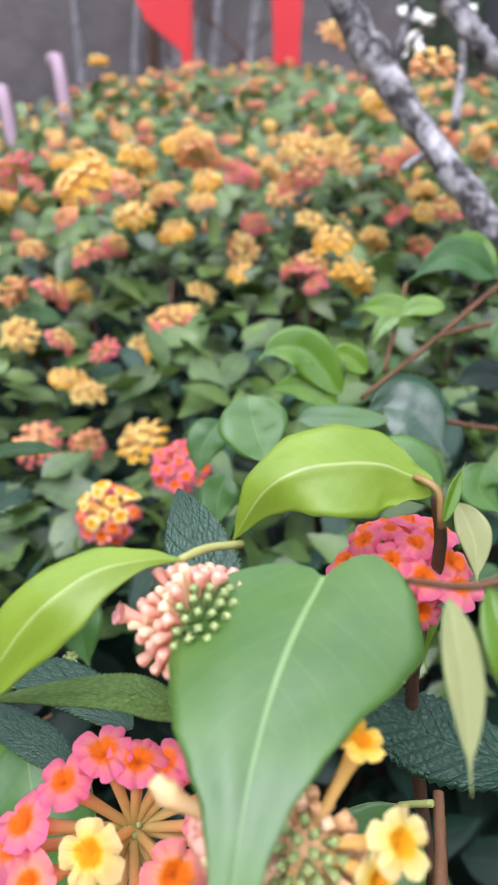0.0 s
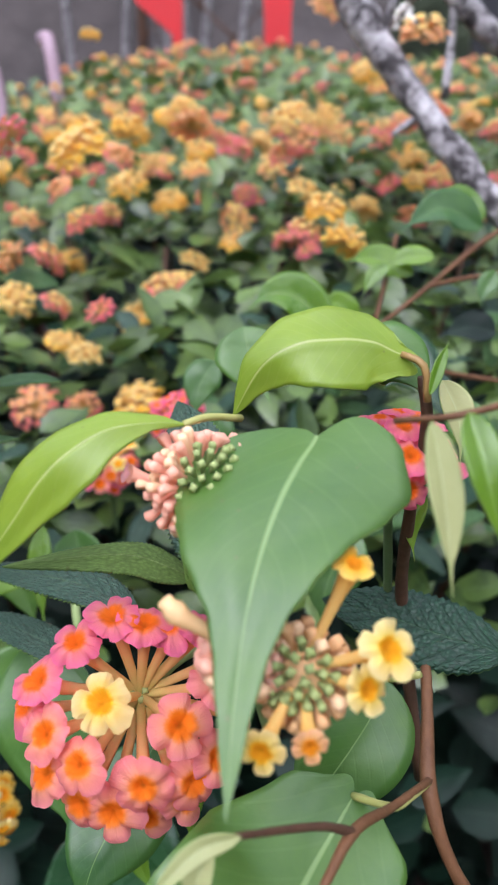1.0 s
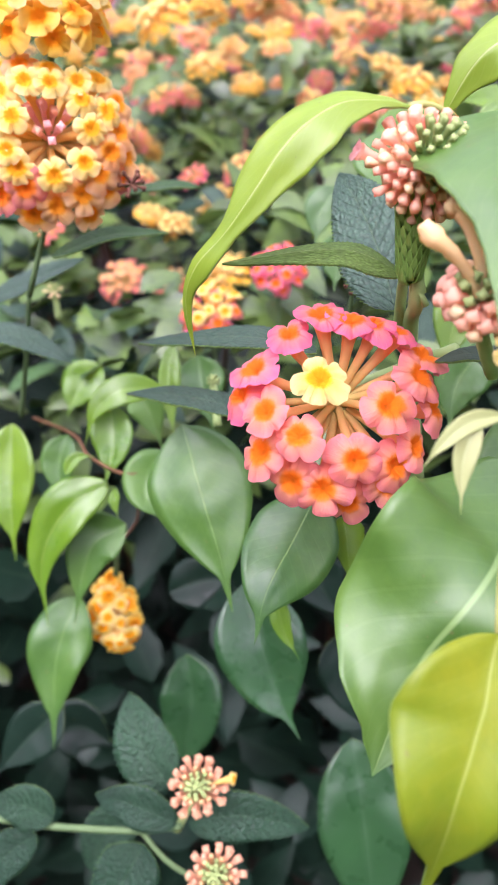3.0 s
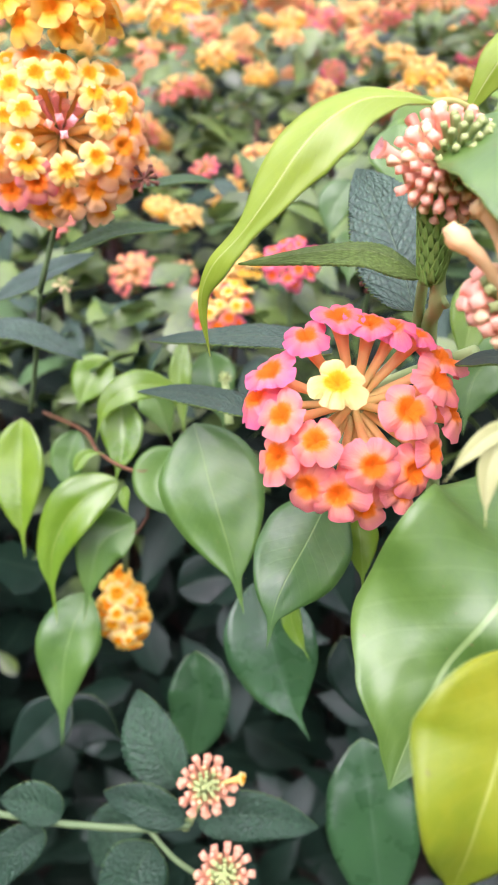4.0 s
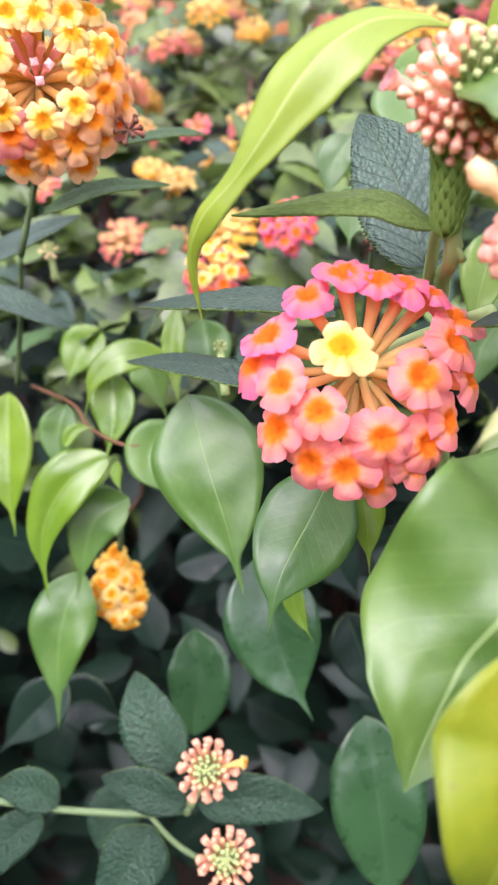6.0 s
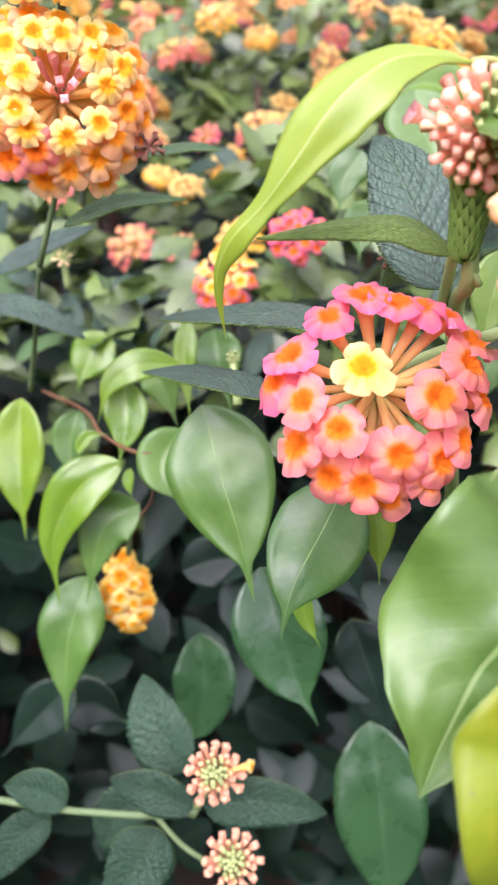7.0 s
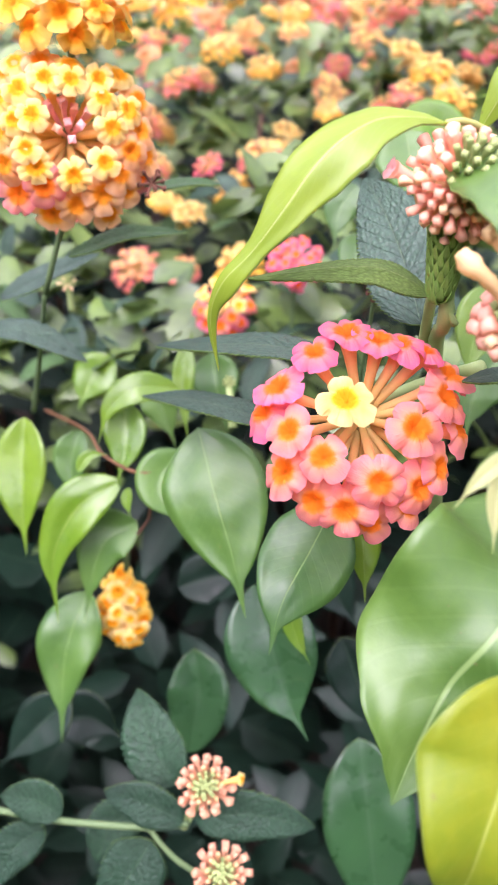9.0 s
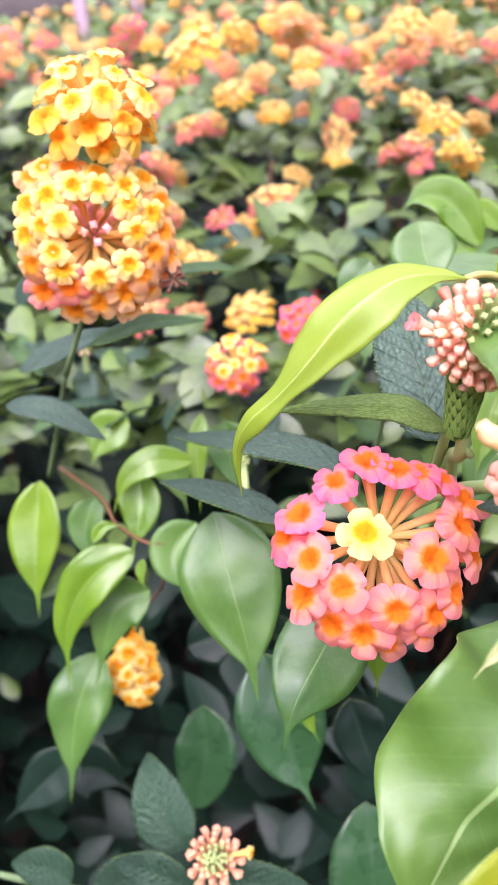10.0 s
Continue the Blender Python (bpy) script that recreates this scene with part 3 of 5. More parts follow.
def clear_of_heads(p, margin=0.004, high=0.11):
    """Heads stand free above the leaves: no leaf lies over the open face of one."""
    if not HEADS:
        return True
    d = np.array(p) - SEEN
    along = d @ np.array((0.0, -0.80, 0.60))
    off = np.linalg.norm(d - np.outer(along, (0.0, -0.80, 0.60)), axis=1)
    return not np.any((along > -0.004) & (along < high) & (off < SIZES * 1.05 + margin))


SEEN, SIZES = np.zeros((0, 3)), np.zeros(0)


def leaf_cloud(count, pick, rnd):
    """Many small folded leaves as vertex and face lists."""
    verts, faces, uvs = [], [], []
    for _ in range(count):
        p, nor, length, width = pick(rnd)
        if not clear_of_heads(p, 0.011 if p[1] < 0.5 else 0.004):
            continue
        nor = Vector(nor).normalized()
        t = Vector((rnd.uniform(-1, 1), rnd.uniform(-1, 1), rnd.uniform(-0.6, 0.3)))
        t = (t - nor * t.dot(nor)).normalized()
        s = t.cross(nor)
        b = len(verts)
        curl = rnd.uniform(0.05, 0.3)
        for k, (u, w) in enumerate(((0.0, 0.05), (0.18, 0.78), (0.42, 1.0), (0.72, 0.62), (1.0, 0.02))):
            mid = Vector(p) + t * length * (u - 0.5) - nor * curl * length * (u - 0.3) ** 2
            for sd in (-1, 0, 1):
                verts.append(mid + s * width * 0.5 * w * sd + nor * abs(sd) * width * 0.14 * w)
                uvs.append((u, 0.5 + 0.5 * sd))
        for k in range(4):
            for j in range(2):
                a = b + k * 3 + j
                faces.append((a, a + 1, a + 4, a + 3))
    return verts, faces, uvs


def pick_top(rnd):
    y = 0.27 + 1.3 * rnd.random() ** 1.1
    x = rnd.uniform(-0.85, 0.85)
    below = rnd.expovariate(1 / 0.04)
    z = hedge_top(x, y) - below + 0.012
    nor = (rnd.gauss(0, 0.6), rnd.gauss(-0.3, 0.6), 1.0)
    length = rnd.uniform(0.017, 0.034)
    return (x, y, z), nor, length, length * rnd.uniform(0.42, 0.58)


def pick_front(rnd):
    z = rnd.uniform(0.2, 0.70)
    x = rnd.uniform(-0.34, 0.36)
    y = 0.30 + 0.12 * (z - 0.70) + rnd.expovariate(1 / 0.05)
    nor = (rnd.gauss(0, 0.5), rnd.gauss(-0.8, 0.4), rnd.gauss(0.7, 0.4))
    length = rnd.uniform(0.03, 0.055)
    return (x, y, z), nor, length, length * rnd.uniform(0.45, 0.6)


# ---- distant heads: one shared mesh for each colour ----
def small_head_mesh(name, petals, tubemat, count=26, seed=0):
    rnd = random.Random(seed)
    verts, faces, uvs, slots = [], [], [], []
    c = Vector((0, 0, 0))
    for k in range(count):
        share = (k + 0.5) / count
        polar, turn = 1.9 * math.sqrt(share), k * 2.39996
        way = Vector((math.sin(polar) * math.cos(turn), math.sin(polar) * math.sin(turn), math.cos(polar)))
        nor = way * 0.6 + Vector((rnd.uniform(-0.3, 0.3), rnd.uniform(-0.3, 0.3), 0.5))
        v, f, uv, sl = floret_data(c, way * rnd.uniform(0.82, 1.1), nor, rnd.uniform(0.40, 0.56), 5, rnd.uniform(0, 6), 0.3, 0.07, False, k)
        slot = 1 if share < 0.42 else 2
        faces += [tuple(i + len(verts) for i in q) for q in f]
        verts += v
        uvs += uv
        slots += [0 if q == 0 else slot for q in sl]
    return mesh_of(name, verts, faces, [tubemat, *petals], uvs, slots)


SMALL = {
    "gold": [small_head_mesh("golden_head", (CREAM, GOLD), TUBE_YELLOW, 39, 1), small_head_mesh("golden_head", (CREAM, CREAM), TUBE_YELLOW, 33, 2), small_head_mesh("golden_head", (CREAM, GOLD), TUBE_YELLOW, 36, 8)],
    "apricot": [small_head_mesh("apricot_head", (CREAM, APRICOT), TUBE_YELLOW, 36, 3), small_head_mesh("apricot_head", (CREAM, APRICOT), TUBE, 30, 4)],
    "salmon": [small_head_mesh("salmon_head", (APRICOT, PINK), TUBE, 33, 5), small_head_mesh("salmon_head", (CREAM, PINK), TUBE, 36, 6)],
    "pink": [small_head_mesh("pink_head", (PINK, ROSE), TUBE, 28, 7)],
}
WORDS = {
    "gold": "golden yellow lantana head above green leaves",
    "apricot": "orange and yellow lantana head above green leaves",
    "salmon": "salmon pink and orange lantana head among leaves",
    "pink": "bright pink lantana head among dark leaves",
}


HEADS = []


def small_head(at, radius, tone, rnd, squash=0.8):
    ob = new("lantana_flower_head", rnd.choice(SMALL[tone]))
    tilt = Euler((rnd.gauss(0.35, 0.3), rnd.gauss(0, 0.3), rnd.uniform(0, 6.3)))
    ob.matrix_world = Matrix.LocRotScale(Vector(at), tilt, (radius, radius, radius * squash * rnd.uniform(0.9, 1.1)))
    HEADS.append((Vector(at), radius))
    return tagged(ob, WORDS[tone], "flower", "lantana flower heads")


rnd = random.Random(5)
small_head((-0.0637, 0.4620, 0.8325), 0.0160, "gold", rnd)
small_head((-0.0638, 0.4810, 0.8400), 0.0119, "gold", rnd)
small_head((-0.0451, 0.5353, 0.8375), 0.0133, "gold", rnd)
small_head((-0.0149, 0.5872, 0.8498), 0.0104, "gold", rnd)
small_head((-0.0087, 0.5817, 0.8392), 0.0144, "apricot", rnd)
small_head((-0.0279, 0.5929, 0.8412), 0.0106, "gold", rnd)
small_head((0.0010, 0.5621, 0.8207), 0.0087, "salmon", rnd)
small_head((0.0589, 0.5350, 0.8471), 0.0131, "gold", rnd)
small_head((0.0664, 0.5289, 0.8352), 0.0110, "salmon", rnd)
small_head((0.0854, 0.5653, 0.8469), 0.0093, "gold", rnd)
small_head((0.0930, 0.5494, 0.8357), 0.0099, "apricot", rnd)
small_head((0.0667, 0.4938, 0.8064), 0.0112, "gold", rnd)
small_head((0.0776, 0.4653, 0.8002), 0.0127, "gold", rnd)
small_head((0.0867, 0.4341, 0.7888), 0.0126, "gold", rnd)
small_head((0.0661, 0.4599, 0.7896), 0.0107, "salmon", rnd)
small_head((0.0676, 0.4500, 0.7803), 0.0073, "pink", rnd)
small_head((-0.0183, 0.4567, 0.7536), 0.0138, "salmon", rnd)
small_head((-0.0072, 0.4672, 0.7545), 0.0105, "apricot", rnd)
small_head((-0.0031, 0.5098, 0.7585), 0.0106, "gold", rnd)
small_head((-0.0370, 0.4705, 0.7312), 0.0134, "gold", rnd)
small_head((-0.0372, 0.3589, 0.7701), 0.0073, "pink", rnd)
small_head((-0.0938, 0.4098, 0.7606), 0.0108, "gold", rnd)
small_head((-0.0816, 0.4379, 0.7758), 0.0116, "salmon", rnd)
small_head((-0.0973, 0.4204, 0.7812), 0.0099, "apricot", rnd)
small_head((-0.0657, 0.4661, 0.7913), 0.0111, "salmon", rnd)
small_head((-0.0570, 0.5056, 0.7896), 0.0088, "salmon", rnd)
small_head((-0.0931, 0.4313, 0.8417), 0.0112, "pink", rnd)
small_head((-0.0691, 0.3997, 0.7608), 0.0085, "salmon", rnd)
small_head((-0.0475, 0.3619, 0.7465), 0.0090, "gold", rnd)
small_head((-0.0649, 0.3822, 0.7464), 0.0077, "gold", rnd)
small_head((0.1312, 0.4985, 0.8943), 0.0142, "apricot", rnd)
small_head((0.1378, 0.5226, 0.8232), 0.0102, "gold", rnd)
small_head((0.1398, 0.5168, 0.8119), 0.0080, "gold", rnd)
small_head((0.1190, 0.6302, 0.8748), 0.0114, "gold", rnd)
small_head((0.1297, 0.6245, 0.8637), 0.0101, "apricot", rnd)
small_head((0.1286, 0.5434, 0.8046), 0.0093, "pink", rnd)
small_head((0.0884, 0.6722, 0.9170), 0.0122, "apricot", rnd)
small_head((-0.1082, 0.7443, 0.8990), 0.0088, "gold", rnd)
small_head((-0.0793, 0.3735, 0.7131), 0.0130, "salmon", rnd)
small_head((-0.0557, 0.3832, 0.7090), 0.0097, "salmon", rnd)
small_head((-0.0215, 0.3600, 0.7225), 0.0130, "gold", rnd)
small_head((-0.0592, 0.3922, 0.7394), 0.0100, "gold", rnd)
small_head((-0.0833, 0.2780, 0.7653), 0.0059, "salmon", rnd)
PETALS = [CREAM, GOLD, APRICOT, PINK, ROSE, TUBE, TUBE_YELLOW]
placed, far = [], ([], [], [], [])
for k in range(3600):
    y = 0.50 + 1.05 * rnd.random()
    x = rnd.uniform(-0.82, 0.82)
    p = Vector((x, y, hedge_top(x, y) + rnd.uniform(-0.035, 0.022)))
    if any((p - q).length < (0.032 if y < 0.7 else 0.021) for q in placed):
        continue
    placed.append(p)
    tone = rnd.choices(("gold", "apricot", "salmon", "pink"), (4, 5, 5, 1.5) if y < 0.75 else (2.5, 6, 4, 1.2))[0]
    radius = rnd.uniform(0.005, 0.0088) if y > 0.7 else rnd.uniform(0.008, 0.0130)
    if y < 0.80 and abs(x) < 0.06 + 0.36 * y:
        small_head(p, radius, tone, rnd)
        continue
    me = rnd.choice(SMALL[tone])
    turn = Matrix.LocRotScale(p, Euler((rnd.gauss(0.35, 0.3), rnd.gauss(0, 0.3), rnd.uniform(0, 6.3))), (radius, radius, radius * 0.85))
    shift = len(far[0])
    far[0].extend(turn @ q.co for q in me.vertices)
    far[1].extend(tuple(i + shift for i in q.vertices) for q in me.polygons)
    coords = {l.vertex_index: tuple(me.uv_layers[0].data[l.index].uv) for l in me.loops}
    far[2].extend(coords.get(i, (0, 0)) for i in range(len(me.vertices)))
    far[3].extend(PETALS.index(me.materials[q.material_index]) for q in me.polygons)
    if y < 0.8:
        HEADS.append((p, radius))
tagged(part("far_flower_heads", far[0], far[1], PETALS, None, "many yellow, orange and pink lantana heads far back on the hedge", far[2], far[3]), category="flowers", kind="stuff")


rnd = random.Random(11)
SEEN, SIZES = np.array([tuple(c) for c, r in HEADS]), np.array([r for c, r in HEADS])


def pick_core(rnd):
    z = rnd.uniform(0.04, 0.64)
    y = rnd.uniform(0.24 + 0.25 * z, 1.6)
    length = rnd.uniform(0.045, 0.08)
    return (rnd.uniform(-0.7, 0.7), y, z), (rnd.gauss(0, 0.6), rnd.gauss(-0.5, 0.5), 0.8), length, length * 0.6


def pick_back(rnd):
    length = rnd.uniform(0.07, 0.11)
    return (rnd.uniform(-0.8, 0.8), rnd.uniform(1.58, 1.75), rnd.uniform(0.1, 0.78)), (rnd.gauss(0, 0.4), -1.0, rnd.gauss(0.5, 0.3)), length, length * 0.6


# leaves added out of view, beside and behind the camera, to block sky light
def pick_round(rnd):
    lot = rnd.random()
    if lot < 0.3:
        p = (rnd.uniform(-0.9, 0.9), rnd.uniform(-0.95, -0.3), rnd.uniform(0.5, 0.92))
    elif lot < 0.6:
        p = (rnd.uniform(-0.9, 0.9), rnd.uniform(-0.9, 0.0), rnd.uniform(0.40, 0.62))
    else:
        p = (rnd.choice((-1, 1)) * rnd.uniform(0.27, 0.8), rnd.uniform(-0.4, 0.42), rnd.uniform(0.2, 0.76))
    length = rnd.uniform(0.05, 0.08)
    return p, (rnd.gauss(0, 0.5), rnd.gauss(0, 0.5), 1.0), length, length * 0.6


bush = thing("lantana_bush", (0.0, 0.6, 0.0), "dense green lantana hedge on brown soil, full of orange heads", "bush")
v, f, uv = leaf_cloud(17000, pick_top, rnd)
tagged(part("foliage", v, f, [BUSH_LEAF], bush, "dense small green leaves", uv), kind="stuff")
# low, inner and back leaves carry painted shade in their near-black colour
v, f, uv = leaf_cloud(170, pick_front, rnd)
tagged(part("lower_foliage", v, f, [FICUS_SHADE], bush, "low hedge leaves with shade put into their near-black colour", uv), kind="stuff")
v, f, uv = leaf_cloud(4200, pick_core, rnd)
tagged(part("inner_foliage", v, f, [FICUS_SHADE], bush, "leaves deep inside the hedge, shade put into their colour", uv), kind="stuff")
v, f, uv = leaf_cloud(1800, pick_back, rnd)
tagged(part("back_foliage", v, f, [FICUS_SHADE], bush, "leaves at the back of the hedge, shade put into their colour", uv), kind="stuff")
v, f, uv = leaf_cloud(5000, pick_round, rnd)
tagged(part("side_foliage", v, f, [BUSH_LEAF], bush, "added unseen green leaves to the sides and behind, blocking light", uv), kind="stuff")
KINDS = []
for k in range(6):
    bend = rnd.uniform(-0.14, -0.02)
    v, fc, uv, sl = leaf_data([(0, 0, 0), (0.05, 0.35, 0.05), (0.02, 0.7, 0.02), (0.0, 1.0, bend)], rnd.uniform(0.36, 0.46), (0, 0, 1), 0.3, 0.3, 0.03, "lantana", 20, 3, 0.008, 0.9, k)
    KINDS.append(mesh_of("leaf", v, fc, [(LANTANA, LANTANA_DEEP, LANTANA_LIGHT)[k % 3], LANTANA_UNDER], uv, sl))
for k in range(520):
    y = rnd.uniform(0.26, 0.56)
    x = rnd.uniform(-0.05 - 0.36 * y, 0.05 + 0.36 * y)
    p = Vector((x, y, hedge_top(x, y) + rnd.uniform(-0.03, 0.012)))
    if len(bush.children) > 290 or not clear_of_heads(p, 0.010, 0.15):
        continue
    ob = new("leaf", rnd.choice(KINDS))
    size = rnd.uniform(0.018, 0.034)
    ob.parent = bush
    ob.matrix_basis = Matrix.LocRotScale(p - bush.location, Euler((rnd.gauss(-0.1, 0.5), rnd.gauss(0, 0.5), rnd.uniform(0, 6.3))), (size, size, size))
for k in range(46):
    x, y = rnd.uniform(-0.4, 0.4), rnd.uniform(0.5, 1.1)
    top = Vector((x + rnd.uniform(-0.1, 0.1), y + rnd.uniform(-0.1, 0.05), hedge_top(x, y) - 0.02))
    stem("branch", [(x, y + 0.05, 0.0), (x * 0.9, y, 0.35), top], [0.005, 0.003, 0.0012], STEM_BROWN, bush, 8, 6)


# ---- the heads near the camera ----
MAIN = (0.0183, 0.1041, 0.7877)
RIGHT, UP = Vector((1.0, 0.06, 0.0)), Vector((-0.03, 0.565, 0.82))
NEAR = (Vector((0.004, 0.006, 0.845)) - Vector(MAIN)).normalized()
SPOTS = [(-6.7, 10.6), (-12.4, 5.2), (-10.3, -1.6), (-15.2, 1.2), (-5.1, -5.3), (-11.6, -8.0), (-6.8, -12.9), (-1.8, -14.0), (2.1, -16.4), (3.6, -9.4), (8.3, -13.2), (13.1, -7.4), (8.9, -0.8), (14.0, 3.9), (16.2, -0.9), (10.4, 11.5), (3.0, 12.9), (-1.8, 13.8), (6.5, 12.4), (14.5, 7.8), (10.0, -10.5)]
main = thing("lantana_flower_head", MAIN, "pink and orange lantana head with one pale yellow floret", "flower", "lantana flower heads")
rnd = random.Random(3)
heart = Vector(MAIN)
for k, (dx, dy) in enumerate([(-1.7, 3.3)] + SPOTS):
    flat = (RIGHT * dx + UP * dy) * 0.001
    high = math.sqrt(max(0.0, 0.0172**2 - flat.length**2)) * 0.85
    limb = heart + flat + NEAR * high
    way = (limb - heart).normalized()
    nor = way * 0.6 + Vector((0.03, 0.0, 0.55)) + NEAR * 0.28 if dy > 9 else way * 0.85 + Vector((0.03, 0.0, 0.62)) + NEAR * 0.15
    nor = nor.normalized() + Vector([rnd.uniform(-0.14, 0.14) for _ in range(3)])
    petal = CREAM if k == 0 else ROSE if dy > 9 or (dx < -12 and dy > -4) else PINK
    v, f, uv, sl = floret_data(heart + way * 0.001, limb, nor, (0.0088 if k == 0 else 0.0083 if dy > 9 else 0.0090) * rnd.uniform(0.93, 1.07), rnd.choice((4, 5, 5)), rnd.uniform(0, 6), rnd.uniform(0.1, 0.35), 0.00115, True, k + 40)
    part("floret", v, f, [TUBE_YELLOW if k == 0 else TUBE, petal], main, "pale cream-yellow floret" if k == 0 else "", uv, sl)
v, f = bud_ball(heart, NEAR, 0.0022, 9, 0.0007)
part("receptacle", v, f, [BUD_GREEN], main)
stem("peduncle", [MAIN, (0.0238, 0.1143, 0.7862), (0.0322, 0.1205, 0.7865), (0.0392, 0.1145, 0.7930)], [0.0011, 0.0012, 0.0013], STEM_GREEN, main, 12, 8)

# the yellow head: a ring of small florets round an open middle with a few pink buds
yellow = thing("lantana_flower_head", (-0.0446, 0.1677, 0.8176), "yellow and orange lantana head with small pink buds", "flower", "lantana flower heads")
rnd = random.Random(8)
mid = Vector((-0.0446, 0.1677, 0.8176))
NEAR2 = (Vector((0.004, 0.006, 0.845)) - mid).normalized()
RIGHT2 = NEAR2.cross(Vector((0, 0, 1))).normalized() * -1
UP2 = NEAR2.cross(RIGHT2).normalized()
UP2 = UP2 if UP2.z > 0 else -UP2
UNIT2 = 0.0001
RING = [(24, 84, 0), (77, 67, 0), (126, 72, 0), (127, 44, 0), (179, 70, 0), (185, 103, 0), (46, 130, 0), (233, 127, 0), (197, 159, 0), (26, 190, 0), (111, 245, 0), (175, 221, 0), (231, 204, 1), (50, 262, 2), (163, 284, 1), (216, 275, 1), (108, 305, 1), (176, 328, 1), (8, 140, 0), (72, 36, 1), (256, 165, 1), (244, 255, 2), (-20, 100, 0), (-28, 160, 0), (-24, 220, 1), (-6, 280, 2), (55, 322, 1), (225, 60, 0), (-5, 50, 1), (40, 225, 0), (205, 245, 1), (262, 215, 1), (258, 110, 1), (20, 34, 0)]
for k, (dx, dy, tone) in enumerate(RING):
    flat = (RIGHT2 * (dx - 108) + UP2 * (180 - dy)) * UNIT2 * 1.06
    high = math.sqrt(max(0.0, (UNIT2 * 176) ** 2 - flat.length**2)) * 0.8
    limb = mid + flat + NEAR2 * high
    way = (limb - mid).normalized()
    nor = way * 0.55 + NEAR2 * 0.7 + Vector((0.0, 0.0, 0.3)) + Vector([rnd.uniform(-0.12, 0.12) for _ in range(3)])
    size = UNIT2 * (75 if tone == 0 else 92) * rnd.uniform(0.92, 1.08)
    v, f, uv, sl = floret_data(mid + way * 0.001, limb, nor, size, rnd.choice((4, 5, 5)), rnd.uniform(0, 6), rnd.uniform(0.1, 0.4), 0.0013, True, k + 90)
    part("floret", v, f, [TUBE_YELLOW if tone == 0 else TUBE, (CREAM, APRICOT, PINK)[tone]], yellow, "", uv, sl)
for k, (dx, dy) in enumerate([(115, 118), (160, 138), (88, 124), (125, 184), (144, 160), (120, 155), (100, 165), (135, 130)]):
    limb = mid + (RIGHT2 * (dx - 118) + UP2 * (185 - dy)) * UNIT2 + NEAR2 * UNIT2 * rnd.uniform(60, 90)
    v, f = bud_data(mid, limb - mid, (limb - mid).length * 1.15, 0.0012, rnd.uniform(0, 1))
    part("bud", v, f, [BUD_ROSE if k < 6 else BUD], yellow, smooth=False)
v, f = bud_ball(mid + NEAR2 * 0.001, NEAR2, 0.0028, 12, 0.0007)
part("receptacle", v, f, [BUD_GREEN], yellow)
peduncle(yellow, mid, (0.0, -0.5, 0.85), 0.012, (-0.0563, 0.1708, 0.7800), 0.0007, STEM_SHADE)
flower_head((-0.0427, 0.1726, 0.8423), (0.1, -0.1, 1.0), 0.0130, "golden orange lantana head behind a yellow one", ((0.45, CREAM, TUBE_YELLOW), (1.0, GOLD, TUBE_YELLOW)), 30, 0.0082, 1.85, (-0.0482, 0.1804, 0.8080), 0.45, seed=9)
rose = flower_head((0.0580, 0.1270, 0.8135), (-0.1, -0.15, 0.98), 0.0122, "rosy pink lantana head with orange throats among leaves", ((1.0, ROSE, TUBE),), 15, 0.0078, 0.95, (0.0640, 0.1400, 0.7730), 0.35, seed=10)
v, f, uv, sl = floret_data((0.0590, 0.1262, 0.8165), (0.0595, 0.1185, 0.8165), (0.05, -0.9, 0.4), 0.0072, 5, 0.7, 0.2, 0.0011, True, 31)
part("floret", v, f, [TUBE, ROSE], rose, "", uv, sl)
flower_head((-0.0202, 0.2690, 0.7372), (0.0, -0.5, 0.87), 0.0118, "pink lantana head with a yellow middle", ((0.4, CREAM, TUBE_YELLOW), (0.6, PINK, TUBE), (1.0, ROSE, TUBE)), 26, 0.0072, 1.75, None, 0.5, seed=11)
flower_head((0.0061, 0.2806, 0.7516), (0.0, -0.3, 0.95), 0.0105, "bright pink lantana head among dark leaves", ((1.0, ROSE, TUBE),), 24, 0.0068, 1.75, None, 0.5, seed=12)
flower_head((-0.0463, 0.1746, 0.6650), (0.25, -0.9, 0.35), 0.0102, "small golden yellow lantana head hanging below ficus leaves", ((0.4, CREAM, TUBE_YELLOW), (1.0, GOLD, TUBE_YELLOW)), 20, 0.0080, 1.5, (-0.0440, 0.1780, 0.6900), 0.5, seed=13, wide=0.72, tall=1.35)

# bud heads
tall_buds = bud_head((0.0275, 0.1062, 0.8241), (0.42, -0.72, 0.52), 0.0074, "peach lantana bud head with green bracts", 124, 0.00088, 1.85, 42, (0.0300, 0.1060, 0.8060), 0.003, seed=1)
v, f, uv, sl = floret_data((0.0253, 0.1042, 0.8251), (0.0187, 0.1040, 0.8273), (-0.75, -0.3, 0.35), 0.0030, 4, 0.4, -0.2, 0.0008, True, 5)
part("floret", v, f, [BUD, BUD_ROSE], tall_buds, "opening pink floret", uv, sl)
for k in range(110):
    turn, down = k * 2.39996, 0.0005 + 0.012 * k / 110
    way = Vector((math.cos(turn), math.sin(turn), 0.5))
    b0 = Vector((0.0280, 0.1047, 0.8203)) + Vector((0, 0, -down))
    tip = b0 + way * (0.0038 - 0.12 * down) + Vector((0, 0, 0.0022))
    v, f, uv, sl = leaf_data([b0, b0 + way * (0.0030 - 0.10 * down), tip], 0.0015, (math.cos(turn), math.sin(turn), 0.3), 0.3, 0.3, 0.0, "lantana", 8, 2, 0.0002, 1.0, k)
    part("bract", v, f, [BRACT, BRACT], tall_buds, "", uv, sl)
